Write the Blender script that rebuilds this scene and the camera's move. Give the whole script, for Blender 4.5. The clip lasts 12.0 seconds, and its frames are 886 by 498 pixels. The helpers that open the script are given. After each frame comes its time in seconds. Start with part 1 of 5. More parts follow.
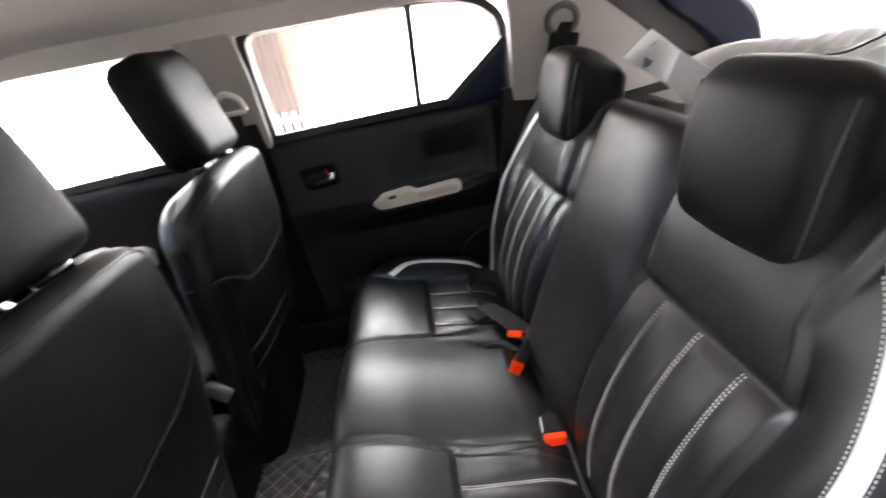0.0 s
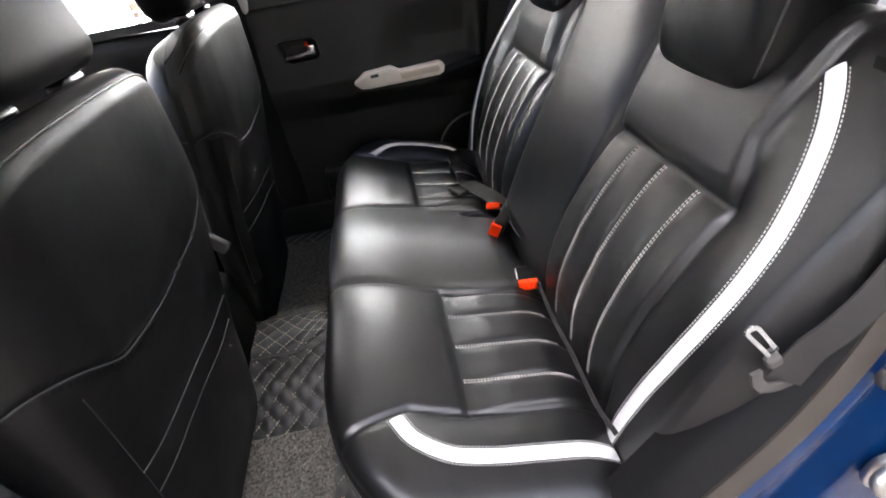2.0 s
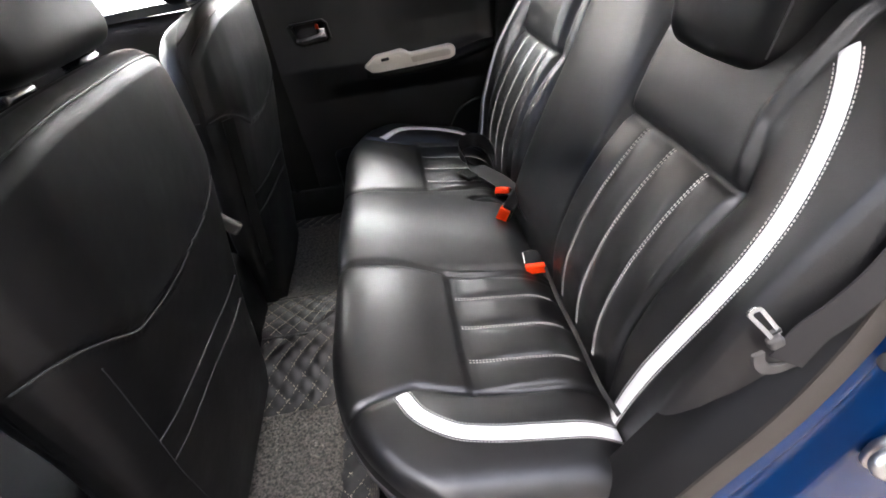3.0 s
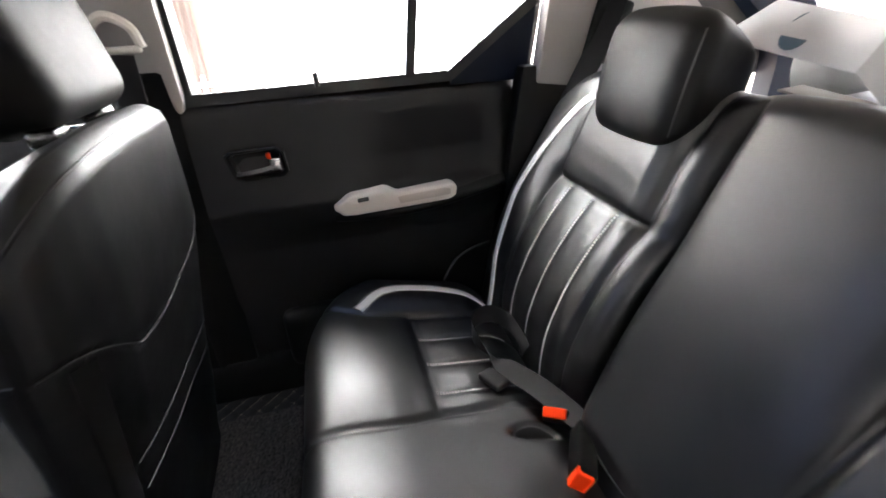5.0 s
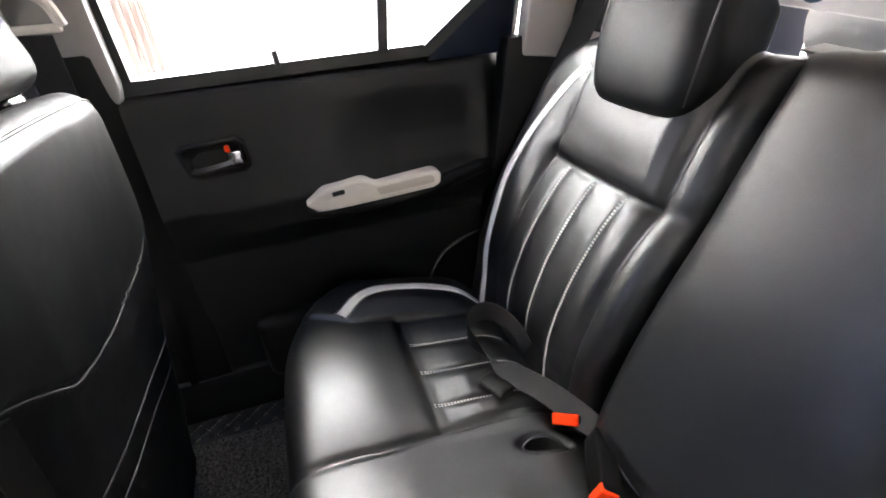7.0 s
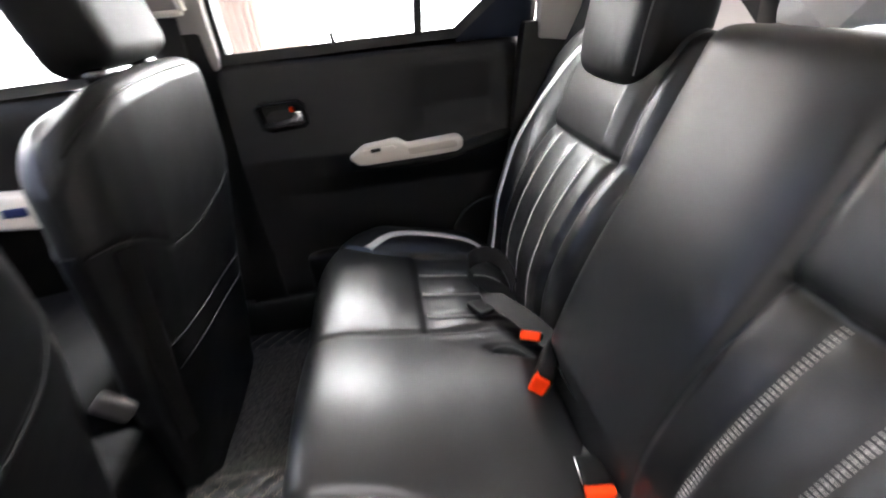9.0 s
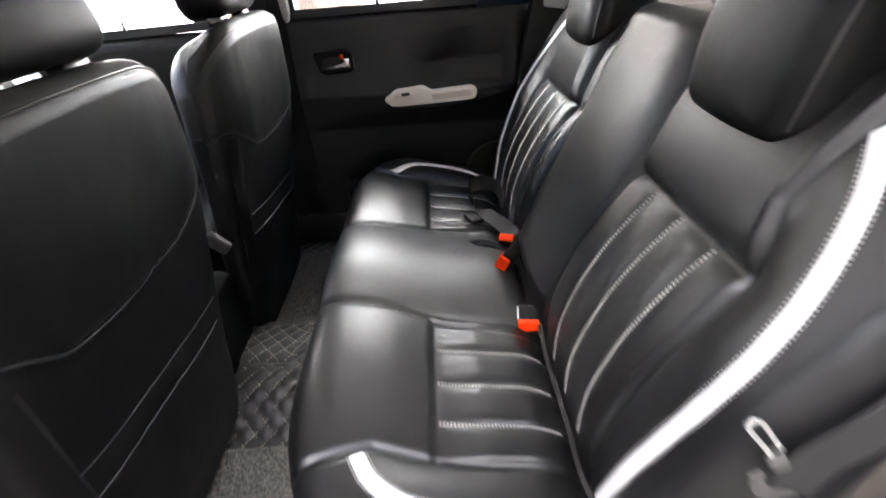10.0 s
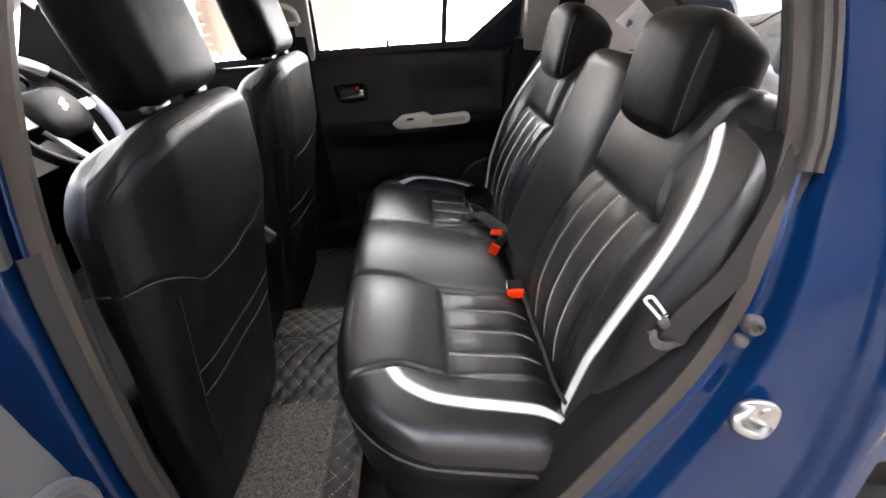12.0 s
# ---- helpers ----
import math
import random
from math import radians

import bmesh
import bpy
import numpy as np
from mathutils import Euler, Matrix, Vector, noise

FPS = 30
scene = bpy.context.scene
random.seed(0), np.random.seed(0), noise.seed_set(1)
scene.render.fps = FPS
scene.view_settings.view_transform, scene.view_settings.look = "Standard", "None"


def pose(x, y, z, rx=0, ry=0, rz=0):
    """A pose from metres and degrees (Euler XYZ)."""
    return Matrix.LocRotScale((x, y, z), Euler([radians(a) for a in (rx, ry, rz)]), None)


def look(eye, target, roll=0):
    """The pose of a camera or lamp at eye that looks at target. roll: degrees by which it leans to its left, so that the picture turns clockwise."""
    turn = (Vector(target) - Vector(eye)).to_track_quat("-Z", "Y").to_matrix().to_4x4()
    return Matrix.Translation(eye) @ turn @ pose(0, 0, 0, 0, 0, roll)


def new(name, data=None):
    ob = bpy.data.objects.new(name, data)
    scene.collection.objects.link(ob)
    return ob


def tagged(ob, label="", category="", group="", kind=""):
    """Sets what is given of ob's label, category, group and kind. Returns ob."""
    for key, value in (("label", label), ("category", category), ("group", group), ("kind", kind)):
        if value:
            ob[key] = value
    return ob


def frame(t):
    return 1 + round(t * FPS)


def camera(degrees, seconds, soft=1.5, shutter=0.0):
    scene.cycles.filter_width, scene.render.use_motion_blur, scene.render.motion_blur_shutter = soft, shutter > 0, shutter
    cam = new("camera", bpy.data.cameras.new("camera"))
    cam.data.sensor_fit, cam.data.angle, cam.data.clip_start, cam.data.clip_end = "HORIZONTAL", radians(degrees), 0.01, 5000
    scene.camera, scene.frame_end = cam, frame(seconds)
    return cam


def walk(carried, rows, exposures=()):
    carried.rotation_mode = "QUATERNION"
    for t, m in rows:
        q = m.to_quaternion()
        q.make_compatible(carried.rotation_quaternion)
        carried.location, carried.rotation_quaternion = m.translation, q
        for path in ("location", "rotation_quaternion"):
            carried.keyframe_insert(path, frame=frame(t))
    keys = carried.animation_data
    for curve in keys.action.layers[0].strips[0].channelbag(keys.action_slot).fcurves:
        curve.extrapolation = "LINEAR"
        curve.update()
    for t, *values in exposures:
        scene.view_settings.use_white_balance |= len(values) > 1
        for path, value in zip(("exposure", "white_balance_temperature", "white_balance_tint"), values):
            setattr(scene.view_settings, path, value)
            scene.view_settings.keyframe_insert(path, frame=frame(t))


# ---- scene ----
# ---- camera ----
cam = camera(89.6, 12.0, soft=1.7, shutter=0.7)
ROWS = [
    (0.0, 0.018, -0.693, 1.224, 63.69, 10.03, -6.26),
    (0.5, -0.007, -0.681, 1.221, 62.49, 7.33, -12.62),
    (1.0, -0.026, -0.705, 1.187, 57.69, 6.10, -12.20),
    (1.5, -0.039, -0.758, 1.172, 53.77, 7.07, -10.29),
    (2.0, -0.050, -0.797, 1.161, 53.19, 6.48, -9.33),
    (2.5, -0.051, -0.816, 1.160, 52.41, 6.83, -8.32),
    (3.0, -0.048, -0.808, 1.158, 51.74, 6.73, -7.91),
    (3.5, -0.022, -0.744, 1.179, 55.79, 6.80, -7.02),
    (3.7, -0.013, -0.707, 1.188, 57.39, 7.10, -6.34),
    (5.3, -0.129, -0.288, 1.138, 61.76, 2.51, -16.46),
    (5.5, -0.122, -0.285, 1.127, 60.70, 3.01, -16.84),
    (6.0, -0.118, -0.254, 1.131, 59.93, 4.20, -17.05),
    (6.5, -0.115, -0.242, 1.131, 59.42, 4.49, -18.46),
    (8.3, -0.115, -0.263, 1.149, 60.63, 2.70, -19.34),
    (8.5, -0.093, -0.305, 1.131, 60.55, 3.04, -16.12),
    (9.0, -0.041, -0.459, 1.119, 59.88, 4.58, -8.59),
    (9.5, 0.006, -0.622, 1.133, 58.65, 4.85, -1.61),
    (10.0, 0.006, -0.764, 1.142, 56.59, 3.03, -2.23),
    (10.5, -0.011, -0.883, 1.150, 58.75, 0.81, -2.11),
    (11.0, -0.028, -0.967, 1.162, 59.96, 0.36, -4.73),
    (11.5, -0.040, -1.011, 1.172, 60.02, 1.78, -3.91),
    (12.0, -0.039, -1.007, 1.177, 60.42, 2.61, -3.64),
]
walk(cam, [(t, pose(x, y, z, a, b, c)) for t, x, y, z, a, b, c in ROWS], exposures=[(0.0, 4.4, 5800, 9), (1.0, 4.45, 5800, 9), (2.5, 4.7, 5800, 9), (3.7, 4.65, 5800, 9), (5.5, 4.9, 5850, 9), (6.5, 5.05, 5850, 9), (8.5, 5.0, 5850, 9), (9.0, 4.85, 5800, 9), (9.5, 4.5, 5800, 9), (10.5, 4.94, 5800, 9), (11.0, 4.5, 5850, 9), (11.5, 4.46, 5850, 9), (12.0, 4.24, 5850, 9)])

# ---- world and light ----
world = bpy.data.worlds.new("sky")
scene.world = world
world.use_nodes = True
sky = world.node_tree.nodes.new("ShaderNodeTexSky")
sky.sky_type = "NISHITA"
sky.sun_disc = False
sky.sun_elevation = radians(40)
sky.sun_rotation = radians(-172.5)
sky.air_density, sky.dust_density, sky.ozone_density = 0.35, 6.0, 0.3
world.node_tree.links.new(sky.outputs[0], world.node_tree.nodes["Background"].inputs[0])
world.node_tree.nodes["Background"].inputs[1].default_value = 0.09
sun = new("sun", bpy.data.lights.new("sun", "SUN"))
sun.data.energy, sun.data.angle, sun.data.color = 5.0, radians(0.6), (1.0, 0.96, 0.9)
sun.matrix_world = look((-1.0, -7.6, 6.5), (0, 0, 0))


# ---- materials ----
def nodes_of(name):
    m = bpy.data.materials.new(name)
    m.use_nodes = True
    t = m.node_tree
    return m, t, t.nodes["Principled BSDF"]


def surface(name, a, b, rough, scale=12.0, grain=300.0, bump=0.1, depth=0.0006, metal=0.0, coat=0.0, rough2=None, kind="noise", spec=0.5, sheen=0.0, wrinkle=0.0):
    """Two tones mixed by a slow noise, with a fine relief and an uneven gloss."""
    m, t, p = nodes_of(name)
    n = t.nodes
    co = n.new("ShaderNodeTexCoord")
    slow = n.new("ShaderNodeTexNoise")
    slow.inputs["Scale"].default_value, slow.inputs["Detail"].default_value = scale, 5
    mix = n.new("ShaderNodeMix")
    mix.data_type = "RGBA"
    mix.inputs["A"].default_value, mix.inputs["B"].default_value = (*a, 1), (*b, 1)
    t.links.new(co.outputs["Object"], slow.inputs["Vector"])
    t.links.new(slow.outputs["Fac"], mix.inputs["Factor"])
    t.links.new(mix.outputs["Result"], p.inputs["Base Color"])
    ramp = n.new("ShaderNodeMapRange")
    ramp.inputs["From Min"].default_value, ramp.inputs["From Max"].default_value = 0.3, 0.7
    ramp.inputs["To Min"].default_value, ramp.inputs["To Max"].default_value = rough, rough2 or min(1, rough + 0.1)
    t.links.new(slow.outputs["Fac"], ramp.inputs["Value"])
    t.links.new(ramp.outputs["Result"], p.inputs["Roughness"])
    if kind == "voronoi":
        fine = n.new("ShaderNodeTexVoronoi")
        fine.inputs["Scale"].default_value = grain
        out = fine.outputs["Distance"]
    else:
        fine = n.new("ShaderNodeTexNoise")
        fine.inputs["Scale"].default_value, fine.inputs["Detail"].default_value = grain, 3
        out = fine.outputs["Fac"]
    t.links.new(co.outputs["Object"], fine.inputs["Vector"])
    bp = n.new("ShaderNodeBump")
    bp.inputs["Strength"].default_value, bp.inputs["Distance"].default_value = bump, depth or 0.0006
    t.links.new(out, bp.inputs["Height"])
    if wrinkle:
        wr = n.new("ShaderNodeTexNoise")
        wr.inputs["Scale"].default_value, wr.inputs["Detail"].default_value = 22.0, 2
        t.links.new(co.outputs["Object"], wr.inputs["Vector"])
        b2 = n.new("ShaderNodeBump")
        b2.inputs["Strength"].default_value, b2.inputs["Distance"].default_value = wrinkle, 0.01
        t.links.new(wr.outputs["Fac"], b2.inputs["Height"])
        t.links.new(b2.outputs["Normal"], bp.inputs["Normal"])
    t.links.new(bp.outputs["Normal"], p.inputs["Normal"])
    p.inputs["Metallic"].default_value = metal
    p.inputs["Coat Weight"].default_value = coat
    p.inputs["Coat Roughness"].default_value = 0.04
    p.inputs["Specular IOR Level"].default_value = spec
    p.inputs["Sheen Weight"].default_value = sheen
    return m


LEATHER = surface("black leatherette", (0.0035, 0.0035, 0.0038), (0.006, 0.0058, 0.0055), 0.36, 9, 700, 0.25, 0.0004, kind="voronoi", rough2=0.45, wrinkle=0.06, spec=0.7)
LEATHER_B = surface("black leatherette cover", (0.0025, 0.0025, 0.0027), (0.004, 0.0039, 0.0037), 0.42, 8, 900, 0.2, 0.0003, kind="voronoi", rough2=0.52, wrinkle=0.12, spec=0.3)
LEATHER_H = surface("matt black leatherette", (0.005, 0.0047, 0.0044), (0.008, 0.0075, 0.007), 0.5, 8, 900, 0.2, 0.0003, kind="voronoi", rough2=0.58, wrinkle=0.1, spec=0.1)
WHITE_L = surface("white leatherette", (0.84, 0.84, 0.83), (0.78, 0.78, 0.77), 0.4, 20, 900, 0.2, 0.0004, kind="voronoi")
GREY_RIM = surface("pale grey rim leather", (0.58, 0.59, 0.63), (0.64, 0.65, 0.69), 0.45, 20, 900, 0.2, 0.0004, kind="voronoi")
THREAD = surface("pale thread", (0.6, 0.585, 0.56), (0.48, 0.465, 0.44), 0.7, 60, 2000, 0.3)
THREAD_D = surface("dull thread", (0.036, 0.036, 0.035), (0.024, 0.024, 0.023), 0.75, 60, 2000, 0.3)
PIPING = surface("dark piping", (0.03, 0.03, 0.032), (0.045, 0.045, 0.045), 0.35, 30, 900, 0.2)
PIPING_L = surface("grey piping", (0.028, 0.027, 0.026), (0.042, 0.041, 0.04), 0.35, 30, 900, 0.2)
PLASTIC = surface("black grained plastic", (0.0035, 0.0032, 0.003), (0.006, 0.0055, 0.0051), 0.46, 14, 1400, 0.35, 0.0004, kind="voronoi", rough2=0.6, spec=0.22)
PLASTIC_G = surface("dark grey plastic", (0.024, 0.022, 0.02), (0.035, 0.032, 0.029), 0.5, 12, 1200, 0.3, 0.0004, rough2=0.62)
SURROUND = surface("dark grey grained plastic", (0.010, 0.0095, 0.009), (0.016, 0.015, 0.014), 0.5, 12, 1200, 0.3, 0.0004, rough2=0.62, spec=0.35)
DOOR_T = surface("black door trim plastic", (0.0035, 0.0032, 0.003), (0.0058, 0.0053, 0.0049), 0.4, 14, 1400, 0.35, 0.0004, kind="voronoi", rough2=0.52, spec=0.42)
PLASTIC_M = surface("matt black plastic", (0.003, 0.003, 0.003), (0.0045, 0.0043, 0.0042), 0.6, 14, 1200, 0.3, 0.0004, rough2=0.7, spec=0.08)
GLOSS = surface("glossy black plastic", (0.01, 0.01, 0.01), (0.014, 0.014, 0.014), 0.12, 20, 600, 0.05, 0.0002, spec=0.8)
GREY_TRIM = surface("warm grey trim plastic", (0.36, 0.345, 0.325), (0.42, 0.4, 0.375), 0.55, 6, 900, 0.2, 0.0004)
HEADLINER = surface("pale headliner fabric", (0.58, 0.555, 0.52), (0.64, 0.615, 0.58), 0.9, 9, 700, 0.5, 0.001, sheen=0.2)
IVORY = surface("ivory plastic", (0.74, 0.7, 0.63), (0.8, 0.76, 0.69), 0.38, 10, 800, 0.08, 0.0003)
# Darker copy of the ivory, with the grip's inner shade put into its colour.
IVORY_SHADED = surface("ivory plastic with shade in its colour", (0.55, 0.5, 0.44), (0.6, 0.55, 0.48), 0.5, 10, 800, 0.08, 0.0003)
SILVER = surface("silver painted plastic", (0.5, 0.5, 0.5), (0.56, 0.56, 0.56), 0.35, 20, 900, 0.1, metal=0.4)
TRIM_N = surface("mid grey grained door trim", (0.10, 0.098, 0.094), (0.135, 0.13, 0.125), 0.6, 10, 1200, 0.4, 0.0005, rough2=0.7)
CHROME = surface("chrome", (0.82, 0.82, 0.83), (0.75, 0.75, 0.76), 0.12, 20, 300, 0.03, metal=1.0)
STEEL = surface("zinc plated steel", (0.62, 0.62, 0.6), (0.5, 0.5, 0.48), 0.3, 60, 400, 0.15, metal=1.0)
ORANGE = surface("orange plastic", (0.72, 0.042, 0.002), (0.66, 0.036, 0.0015), 0.5, 40, 600, 0.1, spec=0.08)
WEB = surface("dark grey seat belt webbing", (0.014, 0.0135, 0.014), (0.021, 0.02, 0.02), 0.75, 30, 1500, 0.4, 0.0005, spec=0.3)
WEB_L = surface("dark brown grey seat belt webbing", (0.016, 0.0145, 0.0138), (0.024, 0.022, 0.021), 0.7, 30, 1500, 0.4, 0.0005, spec=0.3)
# Mid grey of the rubber parts; also paints the light on the belt's fold.
WEB_F = surface("grey rubber and lit webbing fold", (0.055, 0.051, 0.047), (0.075, 0.069, 0.063), 0.7, 30, 1500, 0.4, 0.0005, spec=0.3)
RUBBER = surface("rubber weather strip", (0.03, 0.0245, 0.0185), (0.046, 0.038, 0.029), 0.5, 20, 700, 0.3, 0.0004, rough2=0.65)
RUBBER_B = surface("black rubber", (0.015, 0.015, 0.015), (0.022, 0.022, 0.022), 0.5, 20, 700, 0.3, 0.0004)
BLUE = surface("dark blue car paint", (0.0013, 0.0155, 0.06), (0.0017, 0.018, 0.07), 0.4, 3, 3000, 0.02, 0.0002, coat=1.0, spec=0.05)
# Darker copy of the body blue, with shade put into the colour.
NAVY = surface("body blue darkened for shade", (0.002, 0.005, 0.016), (0.003, 0.007, 0.02), 0.4, 6, 900, 0.1, spec=0.3)
CARPET = surface("black floor carpet", (0.008, 0.008, 0.008), (0.013, 0.013, 0.0125), 0.95, 20, 900, 0.8, 0.002)
QUILT = surface("black quilted mat leatherette", (0.013, 0.0125, 0.012), (0.021, 0.02, 0.0185), 0.42, 25, 900, 0.25, 0.0004, kind="voronoi")
THREAD_T = surface("beige mat thread", (0.5, 0.44, 0.34), (0.42, 0.37, 0.29), 0.8, 60, 2000, 0.3)
BAG = surface("white foam bag", (0.7, 0.7, 0.7), (0.8, 0.8, 0.8), 0.5, 15, 200, 0.3, 0.002, wrinkle=0.4)
CARD = surface("grey brown carton", (0.2, 0.18, 0.16), (0.26, 0.24, 0.21), 0.8, 14, 300, 0.2)
LABEL_B = surface("pale blue printed patch", (0.12, 0.2, 0.27), (0.16, 0.25, 0.32), 0.5, 20, 300, 0.1)
LABEL_N = surface("dark blue plastic", (0.012, 0.02, 0.09), (0.015, 0.025, 0.11), 0.5, 20, 300, 0.1)
GROUND = surface("dusty concrete ground", (0.3, 0.25, 0.2), (0.4, 0.34, 0.28), 0.9, 1.5, 60, 0.4, 0.004)
WALL_P = surface("pale plastered wall", (0.82, 0.79, 0.76), (0.88, 0.86, 0.84), 0.9, 1.2, 40, 0.3, 0.004)
WALL_T = surface("grey plastered wall", (0.09, 0.086, 0.08), (0.13, 0.125, 0.115), 0.9, 1.2, 40, 0.3, 0.004)
WALL_G = surface("grey plastered wall", (0.26, 0.255, 0.245), (0.33, 0.32, 0.31), 0.9, 1.2, 40, 0.3, 0.004)
WALL_R = surface("reddish plastered wall", (0.21, 0.165, 0.14), (0.31, 0.255, 0.225), 0.9, 1.5, 40, 0.3, 0.004)
SHUTTER = surface("brown painted metal", (0.13, 0.105, 0.10), (0.18, 0.15, 0.14), 0.6, 5, 80, 0.2, 0.001)
WHITE_P = surface("white painted metal", (0.7, 0.7, 0.7), (0.78, 0.78, 0.78), 0.5, 5, 80, 0.2, 0.001)


def loop_pile():
    m, t, p = nodes_of("grey looped coil mat")
    n = t.nodes
    co = n.new("ShaderNodeTexCoord")
    vo = n.new("ShaderNodeTexNoise")
    vo.inputs["Scale"].default_value, vo.inputs["Detail"].default_value = 190.0, 5
    t.links.new(co.outputs["Object"], vo.inputs["Vector"])
    ramp = n.new("ShaderNodeValToRGB")
    ramp.color_ramp.elements[0].position, ramp.color_ramp.elements[0].color = 0.36, (0.012, 0.011, 0.010, 1)
    ramp.color_ramp.elements[1].position, ramp.color_ramp.elements[1].color = 0.72, (0.15, 0.136, 0.112, 1)
    t.links.new(vo.outputs["Fac"], ramp.inputs["Fac"])
    t.links.new(ramp.outputs["Color"], p.inputs["Base Color"])
    bp = n.new("ShaderNodeBump")
    bp.inputs["Strength"].default_value, bp.inputs["Distance"].default_value = 0.9, 0.004
    t.links.new(vo.outputs["Fac"], bp.inputs["Height"])
    t.links.new(bp.outputs["Normal"], p.inputs["Normal"])
    p.inputs["Roughness"].default_value = 0.6
    return m


def clear(name, tint, rough, thin=0.0):
    m, t, p = nodes_of(name)
    p.inputs["Base Color"].default_value = (*tint, 1)
    p.inputs["Transmission Weight"].default_value = 1.0
    p.inputs["Roughness"].default_value = rough
    p.inputs["IOR"].default_value = 1.1 if thin else 1.45
    return m


LOOPS = loop_pile()
GLASS = clear("window glass", (0.95, 0.97, 0.96), 0.0, 1)
FILM = clear("clear plastic", (0.92, 0.93, 0.94), 0.3, 1)
FILM.node_tree.nodes["Principled BSDF"].inputs["Transmission Weight"].default_value = 0.35


# ---- building helpers ----
def thing(name, label, category, loc=(0, 0, 0), group="", kind=""):
    ob = new(name)
    ob.location = loc
    ob.empty_display_size = 0.05
    return tagged(ob, label, category, group, kind)


def finish(ob, angle=40):
    me = ob.data
    me.shade_smooth()
    me.set_sharp_from_angle(angle=radians(angle))
    return ob


def part(name, bm, material, parent=None, label="", angle=40):
    """Links a bmesh, drawn in the place's own metres, as one mesh under a thing or a part."""
    me = bpy.data.meshes.new(name)
    bm.to_mesh(me)
    bm.free()
    me.materials.append(material)
    ob = new(name, me)
    if parent is not None:
        ob.parent = parent
        if parent.parent is None and parent.type == "EMPTY":
            ob.matrix_parent_inverse = Matrix.Translation(-Vector(parent.location))
    if label:
        ob["label"] = label
    return finish(ob, angle)


def structure(name, bm, material, label, category, angle=40, kind="structure"):
    return tagged(part(name, bm, material, None, "", angle), label, category, kind=kind)


def from_data(verts, faces):
    me = bpy.data.meshes.new("tmp")
    me.from_pydata([tuple(v) for v in verts], [], faces)
    bm = bmesh.new()
    bm.from_mesh(me)
    bpy.data.meshes.remove(me)
    return bm


def rbox(size, r=0.005, m=None, seg=2):
    """A box with rounded edges, at the pose m."""
    bm = bmesh.new()
    bmesh.ops.create_cube(bm, size=1, matrix=Matrix.Diagonal((*size, 1)))
    r = min(r, min(size) * 0.49)
    if r > 0:
        bmesh.ops.bevel(bm, geom=bm.edges[:], offset=r, segments=seg, profile=0.5, affect="EDGES")
    if m is not None:
        bm.transform(m)
    return bm


def join(*bms):
    """Several bmeshes as one."""
    out = bms[0]
    for b in bms[1:]:
        me = bpy.data.meshes.new("tmp")
        b.to_mesh(me)
        b.free()
        out.from_mesh(me)
        bpy.data.meshes.remove(me)
    return out


def puff(size, r, m=None, n=14, shape=None):
    """A soft upholstered block: a rounded box of many faces, bulged, then bent by shape(p)."""
    h = np.array(size) / 2
    verts, index, faces = [], {}, []

    def vert(c):
        key = tuple(c)
        if key not in index:
            p = (np.array(c) / n * 2 - 1)
            p = np.sign(p) * (1 - (1 - np.abs(p)) ** 1.6)
            p = p * h
            inner = np.clip(p, -(h - r), h - r)
            d = p - inner
            k = np.linalg.norm(d)
            q = inner + d / k * r if k > 1e-9 else p
            q = Vector(q)
            if shape:
                q = shape(q)
            index[key] = len(verts)
            verts.append(m @ q if m is not None else q)
        return index[key]

    for ax in range(3):
        for side in (0, n):
            for i in range(n):
                for j in range(n):
                    quad = []
                    for di, dj in ((0, 0), (1, 0), (1, 1), (0, 1)):
                        c = [0, 0, 0]
                        c[ax], c[(ax + 1) % 3], c[(ax + 2) % 3] = side, i + di, j + dj
                        quad.append(vert(c))
                    faces.append(quad if side else quad[::-1])
    return from_data(verts, faces)


def smooth_path(points, steps=8):
    """A Catmull-Rom curve through the points."""
    p = [Vector(q) for q in points]
    p = [p[0] * 2 - p[1]] + p + [p[-1] * 2 - p[-2]]
    out = []
    for i in range(1, len(p) - 2):
        a, b, c, d = p[i - 1:i + 3]
        for k in range(steps):
            s = k / steps
            out.append(0.5 * ((2 * b) + (c - a) * s + (2 * a - 5 * b + 4 * c - d) * s * s + (3 * b - a - 3 * c + d) * s ** 3))
    out.append(p[-2])
    return out


def sweep(points, profile, up=(0, 0, 1), closed=True, cap=True):
    """Carries a flat profile (list of (side, height)) along a path. up: the height's way, or one for each point."""
    pts = [Vector(q) for q in points]
    verts, faces, m = [], [], len(profile)
    for i, q in enumerate(pts):
        d = (pts[min(i + 1, len(pts) - 1)] - pts[max(i - 1, 0)]).normalized()
        u = Vector(up[i] if isinstance(up, list) else up)
        s = d.cross(u).normalized()
        u = s.cross(d).normalized()
        verts += [q + s * a + u * b for a, b in profile]
    for i in range(len(pts) - 1):
        for j in range(m if closed else m - 1):
            k = (j + 1) % m
            faces.append((i * m + j, i * m + k, (i + 1) * m + k, (i + 1) * m + j))
    if cap and closed:
        faces.append(tuple(range(m))[::-1])
        faces.append(tuple((len(pts) - 1) * m + j for j in range(m)))
    bm = from_data(verts, faces)
    bmesh.ops.recalc_face_normals(bm, faces=bm.faces[:])
    return bm


def ring(r, n=10, sx=1.0, sy=1.0):
    return [(r * sx * math.cos(2 * math.pi * k / n), r * sy * math.sin(2 * math.pi * k / n)) for k in range(n)]


def tube(points, r, n=10, up=(0.13, 0.21, 0.97)):
    return sweep(points, ring(r, n), up)


